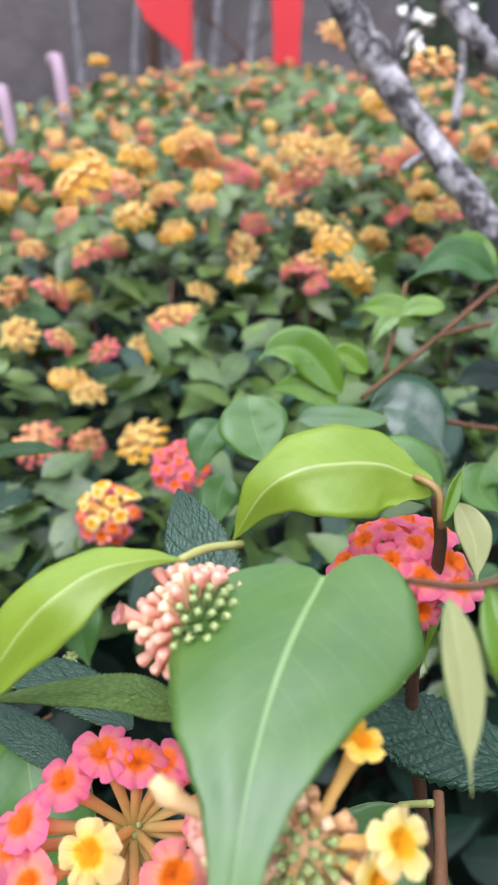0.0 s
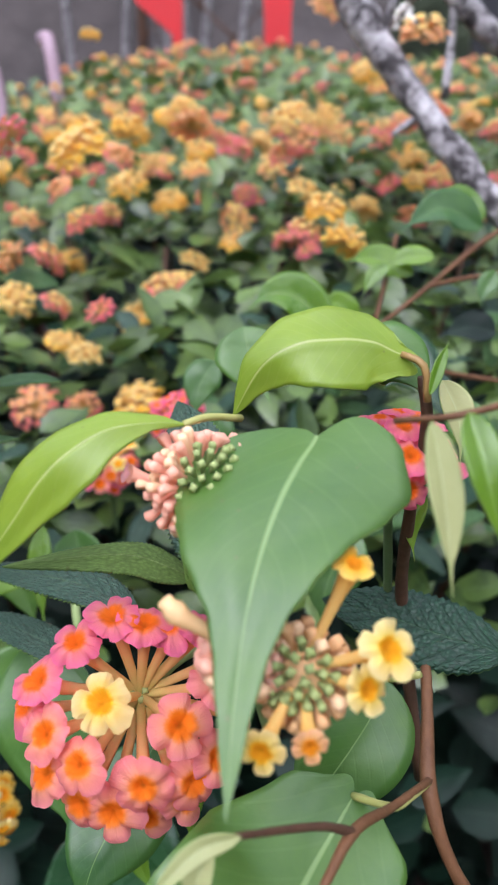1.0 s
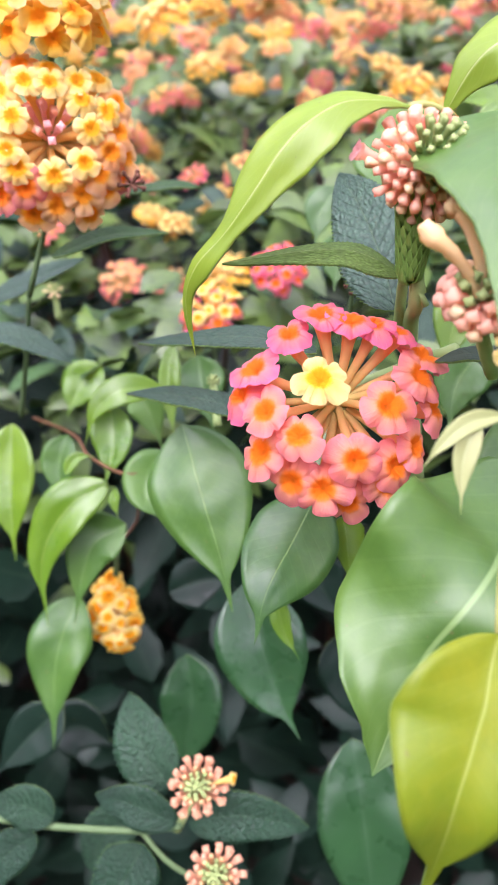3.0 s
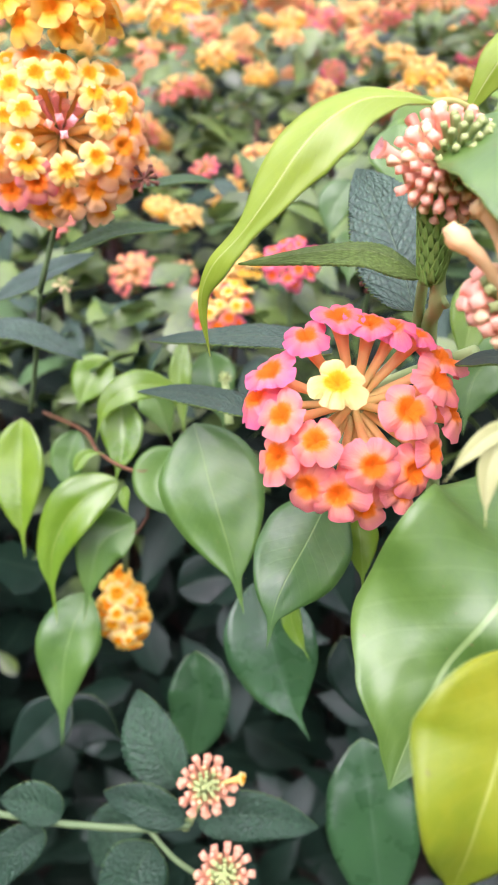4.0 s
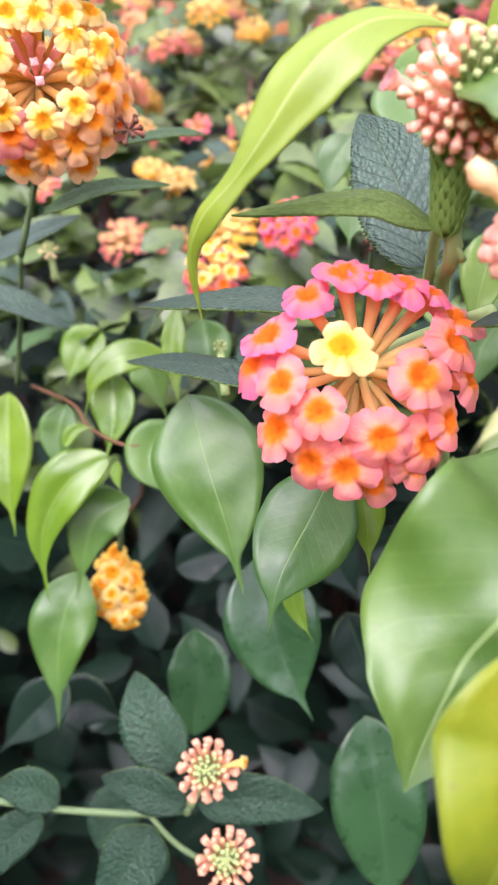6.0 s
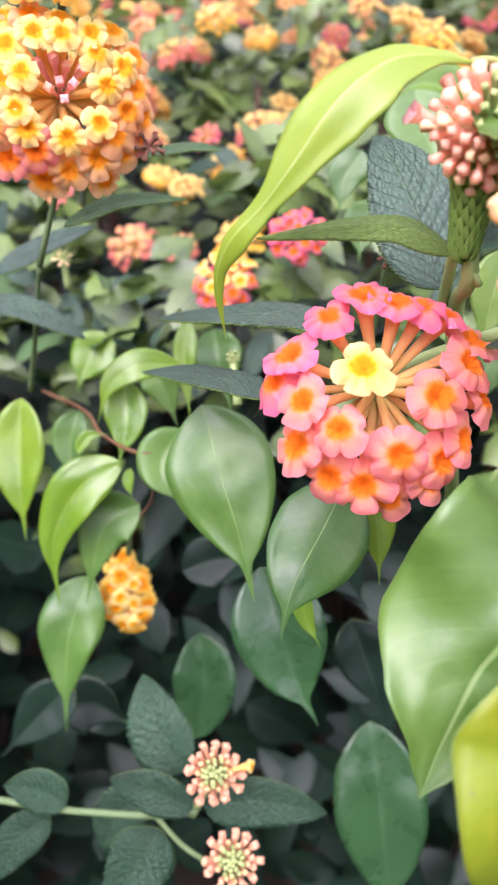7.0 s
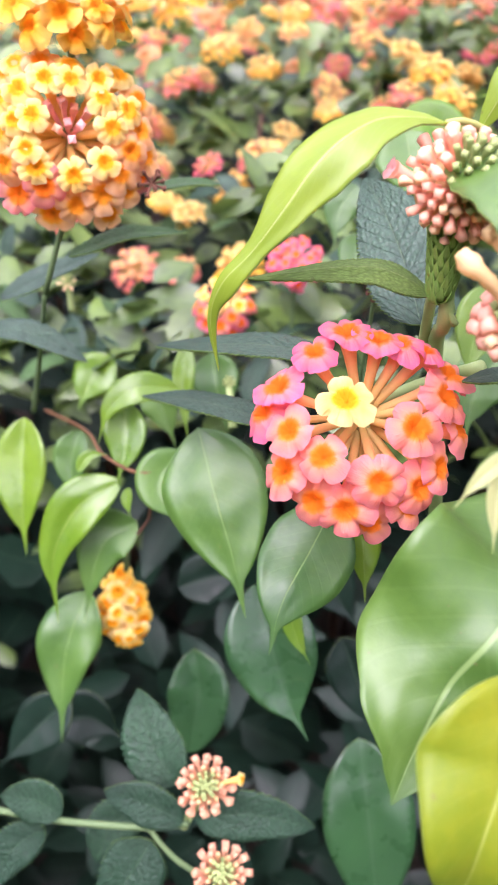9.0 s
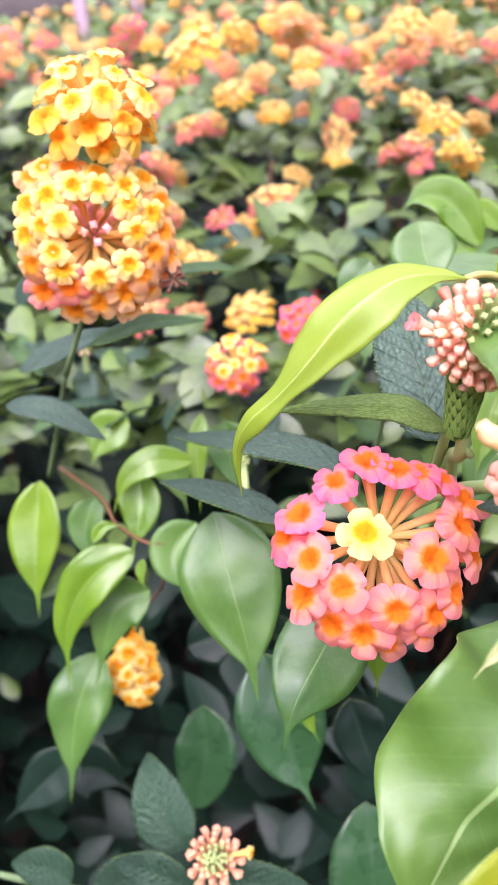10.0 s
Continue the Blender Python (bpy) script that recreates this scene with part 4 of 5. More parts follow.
near_buds = bud_head((0.0411, 0.0863, 0.8111), (-0.15, -0.85, 0.5), 0.0062, "peach lantana bud head with some open yellow florets", 58, 0.00105, 1.7, 22, (0.0452, 0.0987, 0.7860), 0.0, mats=(BUD_OCHRE, BUD_CREAM, BUD_GREEN), seed=2)
for head, spot, size in ((near_buds, (0.0411, 0.0863, 0.8111), 0.0040), (tall_buds, (0.0275, 0.1062, 0.8241), 0.0052)):
    v, f = tube_data([Vector(spot) + Vector((0, 0, size * q)) for q in (-0.98, -0.6, 0.0, 0.6, 0.98)], [size * 0.15, size * 0.8, size, size * 0.8, size * 0.15], 16, 14)
    part("core", v, f, [BUD_OCHRE], head)
for spot, size, petal in (((0.0498, 0.0806, 0.8197), 0.0066, CREAM), ((0.0479, 0.0800, 0.8145), 0.0058, CREAM), ((0.0462, 0.0870, 0.8262), 0.0046, GOLD), ((0.0361, 0.0749, 0.8105), 0.0052, CREAM), ((0.0415, 0.0764, 0.8096), 0.0042, APRICOT)):
    v, f, uv, sl = floret_data((0.0411, 0.0857, 0.8118), spot, Vector(spot) - Vector((0.0416, 0.0910, 0.8065)), size, 5, 1.0, 0.1, 0.0009, True, 5)
    part("floret", v, f, [TUBE_YELLOW, petal], near_buds, "open yellow floret", uv, sl)
side_buds = bud_head((0.0341, 0.0865, 0.8123), (-0.15, -0.6, 0.78), 0.0051, "peach lantana bud head with a pale yellow opening floret", 40, 0.00125, 1.75, 10, (0.0408, 0.0970, 0.7971), 0.0, mats=(BUD, BUD_CREAM, BUD_GREEN), seed=21)
for curve in ([(0.0338, 0.0853, 0.8131), (0.0312, 0.0845, 0.8172), (0.0285, 0.0840, 0.8199), (0.0267, 0.0842, 0.8212), (0.0254, 0.0847, 0.8226)], [(0.0341, 0.0855, 0.8134), (0.0331, 0.0861, 0.8180), (0.0312, 0.0875, 0.8222), (0.0298, 0.0883, 0.8236), (0.0287, 0.0879, 0.8234)]):
    stem("floret", curve, [0.0006, 0.0007, 0.0009, 0.0014, 0.0008], BUD_PALE, side_buds, 18, 10, 0.25, "opening pale yellow floret on a curved tube")
low_one = flat_buds((-0.0111, 0.1145, 0.6620), Vector((0.004, 0.006, 0.845)) - Vector((-0.0111, 0.1145, 0.6620)), 0.0075, "peach lantana bud head seen from its flat top", (-0.0180, 0.1141, 0.6409), 3)
flat_buds((-0.0056, 0.1017, 0.6419), Vector((0.004, 0.006, 0.845)) - Vector((-0.0056, 0.1017, 0.6419)), 0.0075, "small peach lantana bud head over dark leaves", (-0.0145, 0.1071, 0.6299), 4)
v, f, uv, sl = floret_data((-0.0098, 0.1156, 0.6603), (-0.0009, 0.1149, 0.6655), (0.9, -0.25, 0.3), 0.0038, 4, 0.5, 0.2, 0.0009, True, 6)
part("floret", v, f, [TUBE_YELLOW, CREAM], low_one, "half-open yellow floret", uv, sl)

bud_head((-0.0096, 0.1700, 0.7575), (0.0, 0.0, 1.0), 0.0018, "tiny closed grey-green lantana bud on a thin stalk", 16, 0.0006, 2.2, 16, (-0.0080, 0.1635, 0.7474), 0.0, seed=6)
bud_head((-0.0706, 0.2316, 0.7591), (0.0, -0.4, 0.9), 0.0033, "tiny closed green lantana bud head among leaves", 20, 0.0006, 2.0, 14, None, 0.0, mats=(BUD_CREAM, BUD_CREAM, BUD_GREEN), seed=7)
for spot, size, back in (((0.0240, 0.1515, 0.7914), 0.0022, (0.0, 0.012, -0.03)), ((-0.0265, 0.1665, 0.8089), 0.0032, (-0.012, 0.006, -0.004))):
    dry = thing("withered_flower", spot, "small withered brown lantana flower on its stalk", "withered flower", "withered flowers")
    v, f = bud_ball(Vector(spot), (0.2, -0.5, 0.6), size, 9, 0.0007, 1.9)
    part("calyx", v, f, [WITHERED], dry)
    stem("stalk", [spot, Vector(spot) + Vector(back) * 0.5, Vector(spot) + Vector(back)], [0.0005, 0.0005], STEM_SHADE, dry, 6, 6)

# ---- the ficus branch at the camera ----
near_branch = thing("ficus_branch", (0.0683, 0.0885, 0.7663), "reddish ficus twig with glossy light green pointed leaves", "branch")
stem("twig", [(0.0597, 0.1210, 0.8345), (0.0612, 0.1205, 0.8256), (0.0621, 0.1268, 0.8057), (0.0651, 0.1338, 0.7794), (0.0717, 0.1255, 0.7424)], [0.0008, 0.001, 0.0012, 0.0014], STEM_BROWN, near_branch, 24)
stem("twig", [(0.0645, 0.1126, 0.7860), (0.0632, 0.1040, 0.7838), (0.0620, 0.0955, 0.7800), (0.0640, 0.0900, 0.7730), (0.0686, 0.0862, 0.7650)], [0.0009, 0.00095, 0.0013, 0.0010, 0.0011], STEM_RED, near_branch, 24)
stem("twig", [(0.0618, 0.0926, 0.8430), (0.0558, 0.0919, 0.8417), (0.0508, 0.0958, 0.8393)], [0.0004, 0.0004, 0.0004], STEM_RED, near_branch)
HEART = [(0.0, 0.34, 0.56), (0.08, 0.42, 0.57), (0.22, 0.52, 0.49), (0.31, 0.46, 0.42), (0.42, 0.32, 0.33), (0.51, 0.23, 0.23), (0.60, 0.15, 0.14), (0.70, 0.10, 0.09), (0.85, 0.05, 0.045), (1.0, 0.002, 0.002)]
leaf(near_branch, FICUS_WAXED, [(0.0432, 0.1050, 0.8325), (0.0385, 0.0945, 0.8305), (0.0352, 0.0840, 0.8262), (0.0335, 0.0745, 0.8200), (0.0328, 0.0656, 0.8125)], 0.0282, fold=0.10, wave=0.03, kind="oval", nu=44, nv=8, cup=0.25, across=(-1.0, 0.06, -0.08), halves=HEART, shoulder=0.12, label="large glossy leaf with a pale midrib")
ARCHED = [(0.0, 0.02, 0.02), (0.11, 0.08, 0.16), (0.22, 0.30, 0.33), (0.33, 0.46, 0.44), (0.44, 0.44, 0.46), (0.55, 0.28, 0.42), (0.66, 0.16, 0.22), (0.77, 0.22, 0.18), (0.88, 0.09, 0.07), (1.0, 0.004, 0.004)]
leaf(near_branch, FICUS_ARCH, [(0.0259, 0.1081, 0.8325), (0.0221, 0.1067, 0.8333), (0.0166, 0.1043, 0.8334), (0.0120, 0.1018, 0.8313), (0.0082, 0.1004, 0.8276), (0.0047, 0.0994, 0.8226), (0.0005, 0.0989, 0.8170), (-0.0038, 0.0991, 0.8121), (-0.0056, 0.1000, 0.8062), (-0.0046, 0.1007, 0.7973)], 0.0100, face=(-0.15, -0.62, 0.75), fold=-0.45, cup=-0.25, wave=0.04, nu=64, nv=7, halves=ARCHED, petiole=[(0.0333, 0.1150, 0.8302), (0.0290, 0.1110, 0.8322)], label="arched light green leaf with a thin tip")
BROAD = [(0.0, 0.24, 0.16), (0.06, 0.36, 0.26), (0.2, 0.50, 0.40), (0.4, 0.52, 0.44), (0.6, 0.44, 0.40), (0.8, 0.26, 0.26), (0.92, 0.10, 0.12), (1.0, 0.01, 0.01)]
leaf(near_branch, FICUS_ARCH, [(0.0559, 0.1195, 0.8385), (0.0515, 0.1189, 0.8405), (0.0458, 0.1174, 0.8414), (0.0404, 0.1166, 0.8406), (0.0358, 0.1165, 0.8370), (0.0321, 0.1170, 0.8295)], 0.0135, face=(0.0, -0.66, 0.75), fold=-0.42, cup=-0.2, wave=0.02, nu=52, nv=7, halves=BROAD, shoulder=0.25, petiole=[(0.0597, 0.1165, 0.8325), (0.0588, 0.1175, 0.8375)], stalk=PETIOLE_RED, label="arched light green leaf folded along its rib")
ROUNDED = [(0.0, 0.12, 0.12), (0.06, 0.32, 0.30), (0.2, 0.47, 0.45), (0.4, 0.5, 0.5), (0.6, 0.43, 0.43), (0.75, 0.28, 0.28), (0.88, 0.10, 0.10), (1.0, 0.004, 0.004)]
leaf(near_branch, FICUS_WAXED, [(0.0505, 0.0929, 0.7800), (0.0424, 0.0798, 0.7793), (0.0366, 0.0705, 0.7787), (0.0297, 0.0660, 0.7706), (0.0256, 0.0607, 0.7644), (0.0226, 0.0560, 0.7578)], 0.0335, face=(-0.1, -0.76, 0.62), fold=0.14, cup=0.1, wave=0.09, nu=60, nv=10, rumple=2.2, halves=ROUNDED, shoulder=0.06, label="broad glossy mid-green leaf with a wavy edge")
leaf(near_branch, FICUS_YELLOW, [(0.0343, 0.0561, 0.7849), (0.0317, 0.0490, 0.7787), (0.0288, 0.0429, 0.7707), (0.0276, 0.0435, 0.7500)], 0.0202, face=(0.1, -0.85, 0.5), fold=0.25, wave=0.08, nu=40, petiole=[(0.0368, 0.0638, 0.7895), (0.0351, 0.0612, 0.7899)], label="yellowish green leaf close to the ground side")
leaf(near_branch, FICUS_PALE, [(0.0531, 0.0893, 0.8424), (0.0544, 0.0844, 0.8350), (0.0550, 0.0796, 0.8275)], 0.0036, fold=0.7, label="pale folded young leaf")
leaf(near_branch, FICUS_BRIGHT, [(0.0568, 0.0897, 0.8433), (0.0583, 0.0850, 0.8381), (0.0604, 0.0809, 0.8301)], 0.0042, fold=0.5)
leaf(near_branch, FICUS_PALE, [(0.0621, 0.1191, 0.8348), (0.0645, 0.1168, 0.8301), (0.0650, 0.1138, 0.8240)], 0.0045, fold=0.6, label="pale folded young leaf")
leaf(near_branch, FICUS_BRIGHT, [(0.0596, 0.1153, 0.8341), (0.0611, 0.1175, 0.8383), (0.0623, 0.1189, 0.8411)], 0.0017, fold=0.6)
leaf(near_branch, FICUS, [(0.0587, 0.1124, 0.7832), (0.0538, 0.1070, 0.7766), (0.0464, 0.1017, 0.7682), (0.0400, 0.0991, 0.7631)], 0.0177, fold=0.2, petiole=[(0.0628, 0.1095, 0.7875)])
leaf(near_branch, FICUS_BRIGHT, [(0.0655, 0.1304, 0.8083), (0.0630, 0.1281, 0.8039), (0.0637, 0.1252, 0.7983)], 0.0033, fold=0.4)

leaf(near_branch, FICUS_PALE, [(0.0343, 0.0689, 0.8056), (0.0302, 0.0677, 0.8053), (0.0269, 0.0655, 0.8035), (0.0248, 0.0641, 0.8010)], 0.0023, fold=0.5, label="pale folded young leaf")
leaf(near_branch, FICUS_PALE, [(0.0312, 0.0683, 0.8055), (0.0296, 0.0654, 0.8015), (0.0296, 0.0625, 0.7964)], 0.0028, fold=0.6, label="pale folded young leaf")
stem("twig", [(0.0336, 0.0692, 0.8052), (0.0396, 0.0735, 0.8003), (0.0440, 0.0765, 0.7965), (0.0478, 0.0787, 0.7924)], [0.0004, 0.0005, 0.0006], STEM_BROWN, near_branch, 16)

stem("twig", [(0.0621, 0.0953, 0.7805), (0.0545, 0.0865, 0.7865), (0.0478, 0.0787, 0.7924), (0.0425, 0.0705, 0.7920), (0.0369, 0.0640, 0.7895)], [0.0006, 0.0006, 0.0008, 0.0005, 0.0006], STEM_RED, near_branch, 24)
stem("petiole", [(0.0621, 0.0953, 0.7803), (0.0560, 0.0880, 0.7848), (0.0545, 0.0885, 0.7838), (0.0505, 0.0929, 0.7800)], [0.0006, 0.0005, 0.0006], PETIOLE, near_branch, 14)

# ---- the ficus branch at the upper right ----
far_branch = thing("ficus_branch", (0.1241, 0.3047, 0.8184), "thin brown ficus twig with light green arched leaves", "branch")
stem("twig", [(0.1404, 0.3082, 0.8253), (0.1237, 0.3042, 0.8175), (0.0971, 0.2875, 0.8006), (0.0714, 0.2684, 0.7870)], [0.0012, 0.0011, 0.0008], STEM_RED, far_branch)
stem("twig", [(0.0900, 0.3046, 0.8189), (0.0849, 0.2909, 0.8057), (0.0802, 0.2784, 0.7928)], [0.0008, 0.001], STEM_RED, far_branch, 8)
stem("twig", [(0.1443, 0.3086, 0.8058), (0.1156, 0.2975, 0.8042), (0.1014, 0.2898, 0.8031)], [0.001, 0.001], STEM_RED, far_branch, 8)
stem("twig", [(0.1430, 0.2882, 0.7648), (0.1121, 0.2813, 0.7717), (0.0972, 0.2739, 0.7775)], [0.001, 0.001], STEM_RED, far_branch, 8)
leaf(far_branch, FICUS, [(0.1211, 0.3015, 0.8223), (0.1042, 0.2999, 0.8295), (0.0856, 0.2906, 0.8213)], 0.0153, fold=0.4)
leaf(far_branch, FICUS_BRIGHT, [(0.1250, 0.3125, 0.8240), (0.1141, 0.3161, 0.8316), (0.1003, 0.3099, 0.8294)], 0.0095, fold=0.4)
leaf(far_branch, FICUS_BRIGHT, [(0.0626, 0.2537, 0.7941), (0.0511, 0.2577, 0.8064), (0.0410, 0.2566, 0.8085), (0.0339, 0.2526, 0.8046)], 0.0155, fold=0.4)
leaf(far_branch, FICUS_BRIGHT, [(0.0617, 0.2520, 0.7908), (0.0486, 0.2530, 0.7970), (0.0350, 0.2486, 0.7966)], 0.0100, fold=0.4)
leaf(far_branch, FICUS_BRIGHT, [(0.0945, 0.2889, 0.8075), (0.0802, 0.2914, 0.8128), (0.0682, 0.2889, 0.8122)], 0.0112, fold=0.4)
leaf(far_branch, FICUS_BRIGHT, [(0.0732, 0.2723, 0.7950), (0.0650, 0.2731, 0.8008), (0.0589, 0.2696, 0.7999)], 0.0098, fold=0.4)
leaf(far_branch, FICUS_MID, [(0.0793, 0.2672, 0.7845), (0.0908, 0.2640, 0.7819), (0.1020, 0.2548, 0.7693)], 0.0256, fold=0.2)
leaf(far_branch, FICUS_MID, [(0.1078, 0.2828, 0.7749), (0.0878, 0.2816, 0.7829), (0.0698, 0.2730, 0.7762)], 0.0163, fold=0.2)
leaf(far_branch, FICUS, [(0.0328, 0.2016, 0.8153), (0.0351, 0.1956, 0.8073), (0.0402, 0.1895, 0.7989)], 0.0176, fold=0.2)
leaf(far_branch, FICUS, [(0.0242, 0.2314, 0.7944), (0.0193, 0.2279, 0.7876), (0.0178, 0.2226, 0.7770)], 0.0118, fold=0.2)
leaf(far_branch, FICUS, [(0.0265, 0.2164, 0.7845), (0.0243, 0.2127, 0.7772), (0.0237, 0.2084, 0.7685)], 0.0118, fold=0.2)
leaf(far_branch, FICUS, [(0.0764, 0.2404, 0.7914), (0.0535, 0.2404, 0.7918), (0.0465, 0.2399, 0.7910)], 0.0088, fold=0.2)
leaf(far_branch, FICUS, [(0.1036, 0.2271, 0.7842), (0.1021, 0.2233, 0.7766), (0.1107, 0.2197, 0.7692)], 0.0135, fold=0.2)

leaf(near_branch, FICUS_BRIGHT, [(0.0520, 0.1632, 0.7898), (0.0484, 0.1570, 0.7808), (0.0462, 0.1496, 0.7699)], 0.0113, fold=0.3)
leaf(near_branch, FICUS, [(0.0641, 0.1806, 0.7659), (0.0560, 0.1739, 0.7565), (0.0537, 0.1660, 0.7448)], 0.0154, fold=0.3)

leaf(near_branch, FICUS, [(0.0494, 0.1253, 0.8378), (0.0574, 0.1242, 0.8356), (0.0611, 0.1214, 0.8301)], 0.0101, fold=0.2)
leaf(far_branch, FICUS_BRIGHT, [(0.0836, 0.2796, 0.8131), (0.0777, 0.2778, 0.8095), (0.0738, 0.2741, 0.8023)], 0.0060, fold=0.3)
leaf(far_branch, FICUS_BRIGHT, [(0.1007, 0.2856, 0.8150), (0.0905, 0.2856, 0.8149), (0.0825, 0.2832, 0.8102)], 0.0081, fold=0.3)
leaf(far_branch, FICUS, [(0.1262, 0.2924, 0.8086), (0.1221, 0.2895, 0.8029), (0.1201, 0.2861, 0.7964)], 0.0081, fold=0.3)
leaf(far_branch, FICUS_SHADE, [(0.1327, 0.2991, 0.7823), (0.1215, 0.3001, 0.7841), (0.1081, 0.2979, 0.7799)], 0.0135, fold=0.3)

# ---- the ficus twigs below and beside the main head ----
low_branch = thing("ficus_branch", (-0.0365, 0.1806, 0.7191), "thin red-brown ficus twig with hanging glossy leaves", "branch")
stem("twig", [(-0.0835, 0.2267, 0.7114), (-0.0556, 0.1864, 0.7293), (-0.0465, 0.1718, 0.7307), (-0.0335, 0.1677, 0.7280), (-0.0192, 0.1780, 0.7296)], [0.0006, 0.0005, 0.0005], STEM_RED, low_branch, 20)
stem("twig", [(-0.0335, 0.1675, 0.7277), (-0.0329, 0.1670, 0.7132), (-0.0388, 0.1662, 0.7038), (-0.0456, 0.1638, 0.6920)], [0.0005, 0.0005, 0.0005], STEM_BROWN, low_branch, 8)
leaf(low_branch, FICUS, [(-0.0152, 0.1483, 0.7565), (-0.0105, 0.1384, 0.7471), (-0.0052, 0.1288, 0.7345), (-0.0012, 0.1209, 0.7214)], 0.0249, face=(-0.1, -0.8, 0.6), fold=-0.14, cup=-0.08, rumple=1.6, label="hanging glossy green leaf with a long tip")
leaf(low_branch, FICUS, [(0.0174, 0.1210, 0.7576), (0.0121, 0.1122, 0.7507), (0.0071, 0.1038, 0.7444), (0.0050, 0.0982, 0.7356)], 0.0188, face=(-0.1, -0.8, 0.6), fold=-0.14, cup=-0.08, rumple=1.6, label="hanging glossy green leaf with a long tip")
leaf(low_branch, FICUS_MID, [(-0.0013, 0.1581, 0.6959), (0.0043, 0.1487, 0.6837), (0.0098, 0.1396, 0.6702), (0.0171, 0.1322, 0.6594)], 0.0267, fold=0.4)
leaf(low_branch, FICUS_SHADE, [(0.0182, 0.1705, 0.6971), (0.0229, 0.1657, 0.6889), (0.0316, 0.1595, 0.6782)], 0.0167, fold=0.4)
leaf(low_branch, FICUS_BRIGHT, [(0.0227, 0.1199, 0.7518), (0.0237, 0.1171, 0.7472), (0.0246, 0.1115, 0.7381)], 0.0078, fold=0.3)
leaf(low_branch, FICUS_BRIGHT, [(0.0090, 0.1306, 0.7191), (0.0107, 0.1263, 0.7119), (0.0151, 0.1221, 0.7048)], 0.0051, fold=0.3)
leaf(low_branch, FICUS, [(-0.0235, 0.1740, 0.7320), (-0.0290, 0.1658, 0.7245), (-0.0225, 0.1585, 0.7155)], 0.0155, fold=0.4)
leaf(low_branch, FICUS_BRIGHT, [(-0.0413, 0.1689, 0.7238), (-0.0527, 0.1636, 0.7181), (-0.0600, 0.1561, 0.7049), (-0.0584, 0.1470, 0.6866)], 0.0150, fold=0.3, rumple=2.0, wave=0.06)
leaf(low_branch, FICUS, [(-0.0377, 0.1692, 0.7085), (-0.0481, 0.1643, 0.7017), (-0.0526, 0.1518, 0.6819)], 0.0163, fold=0.4)
leaf(low_branch, FICUS, [(-0.0562, 0.1699, 0.6773), (-0.0622, 0.1564, 0.6612), (-0.0623, 0.1411, 0.6365)], 0.0205, fold=0.25, rumple=2.0, wave=0.05)
leaf(low_branch, FICUS_BRIGHT, [(-0.0257, 0.1834, 0.7475), (-0.0362, 0.1788, 0.7496), (-0.0441, 0.1754, 0.7448), (-0.0475, 0.1712, 0.7349)], 0.0090, fold=0.3)
leaf(low_branch, FICUS_BRIGHT, [(-0.0419, 0.1827, 0.7427), (-0.0403, 0.1747, 0.7330), (-0.0422, 0.1673, 0.7230)], 0.0124, fold=0.4)
leaf(low_branch, FICUS_BRIGHT, [(-0.0790, 0.1971, 0.7264), (-0.0788, 0.1847, 0.7081), (-0.0763, 0.1727, 0.6886)], 0.0175, fold=0.4)
leaf(low_branch, FICUS_BRIGHT, [(-0.0616, 0.2467, 0.7245), (-0.0695, 0.2411, 0.7162), (-0.0740, 0.2351, 0.7069)], 0.0174, fold=0.3)
leaf(low_branch, FICUS_BRIGHT, [(-0.0250, 0.1987, 0.7550), (-0.0255, 0.1914, 0.7433), (-0.0233, 0.1825, 0.7287)], 0.0069, fold=0.3)
leaf(low_branch, FICUS, [(-0.0188, 0.2096, 0.7463), (-0.0167, 0.2039, 0.7370), (-0.0126, 0.1965, 0.7246)], 0.0155, fold=0.4)
leaf(low_branch, FICUS, [(-0.0573, 0.1863, 0.7293), (-0.0597, 0.1806, 0.7204), (-0.0567, 0.1743, 0.7099)], 0.0114, fold=0.4)
leaf(low_branch, FICUS, [(-0.0385, 0.2027, 0.7370), (-0.0338, 0.1991, 0.7308), (-0.0289, 0.1927, 0.7200)], 0.0119, fold=0.4)
leaf(low_branch, FICUS_BRIGHT, [(-0.0374, 0.1624, 0.7266), (-0.0378, 0.1603, 0.7232), (-0.0364, 0.1578, 0.7191)], 0.0032, fold=0.4)
leaf(low_branch, FICUS_BRIGHT, [(-0.0530, 0.1666, 0.7280), (-0.0499, 0.1692, 0.7319), (-0.0442, 0.1699, 0.7324)], 0.0039, fold=0.4)
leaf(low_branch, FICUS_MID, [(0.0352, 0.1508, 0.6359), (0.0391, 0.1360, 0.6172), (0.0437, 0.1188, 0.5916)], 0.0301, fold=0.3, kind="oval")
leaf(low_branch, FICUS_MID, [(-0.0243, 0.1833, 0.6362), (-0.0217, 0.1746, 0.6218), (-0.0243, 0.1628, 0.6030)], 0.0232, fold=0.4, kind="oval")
leaf(low_branch, FICUS_SHADE, [(-0.0700, 0.1708, 0.6201), (-0.0823, 0.1635, 0.6094), (-0.0966, 0.1543, 0.5960)], 0.0200, fold=0.4)
leaf(low_branch, FICUS_SHADE, [(-0.0823, 0.1818, 0.5877), (-0.0685, 0.1838, 0.5897), (-0.0532, 0.1797, 0.5818)], 0.0232, fold=0.4)
leaf(low_branch, FICUS_SHADE, [(0.0289, 0.1768, 0.6551), (0.0352, 0.1689, 0.6417), (0.0436, 0.1579, 0.6233)], 0.0197, fold=0.4)
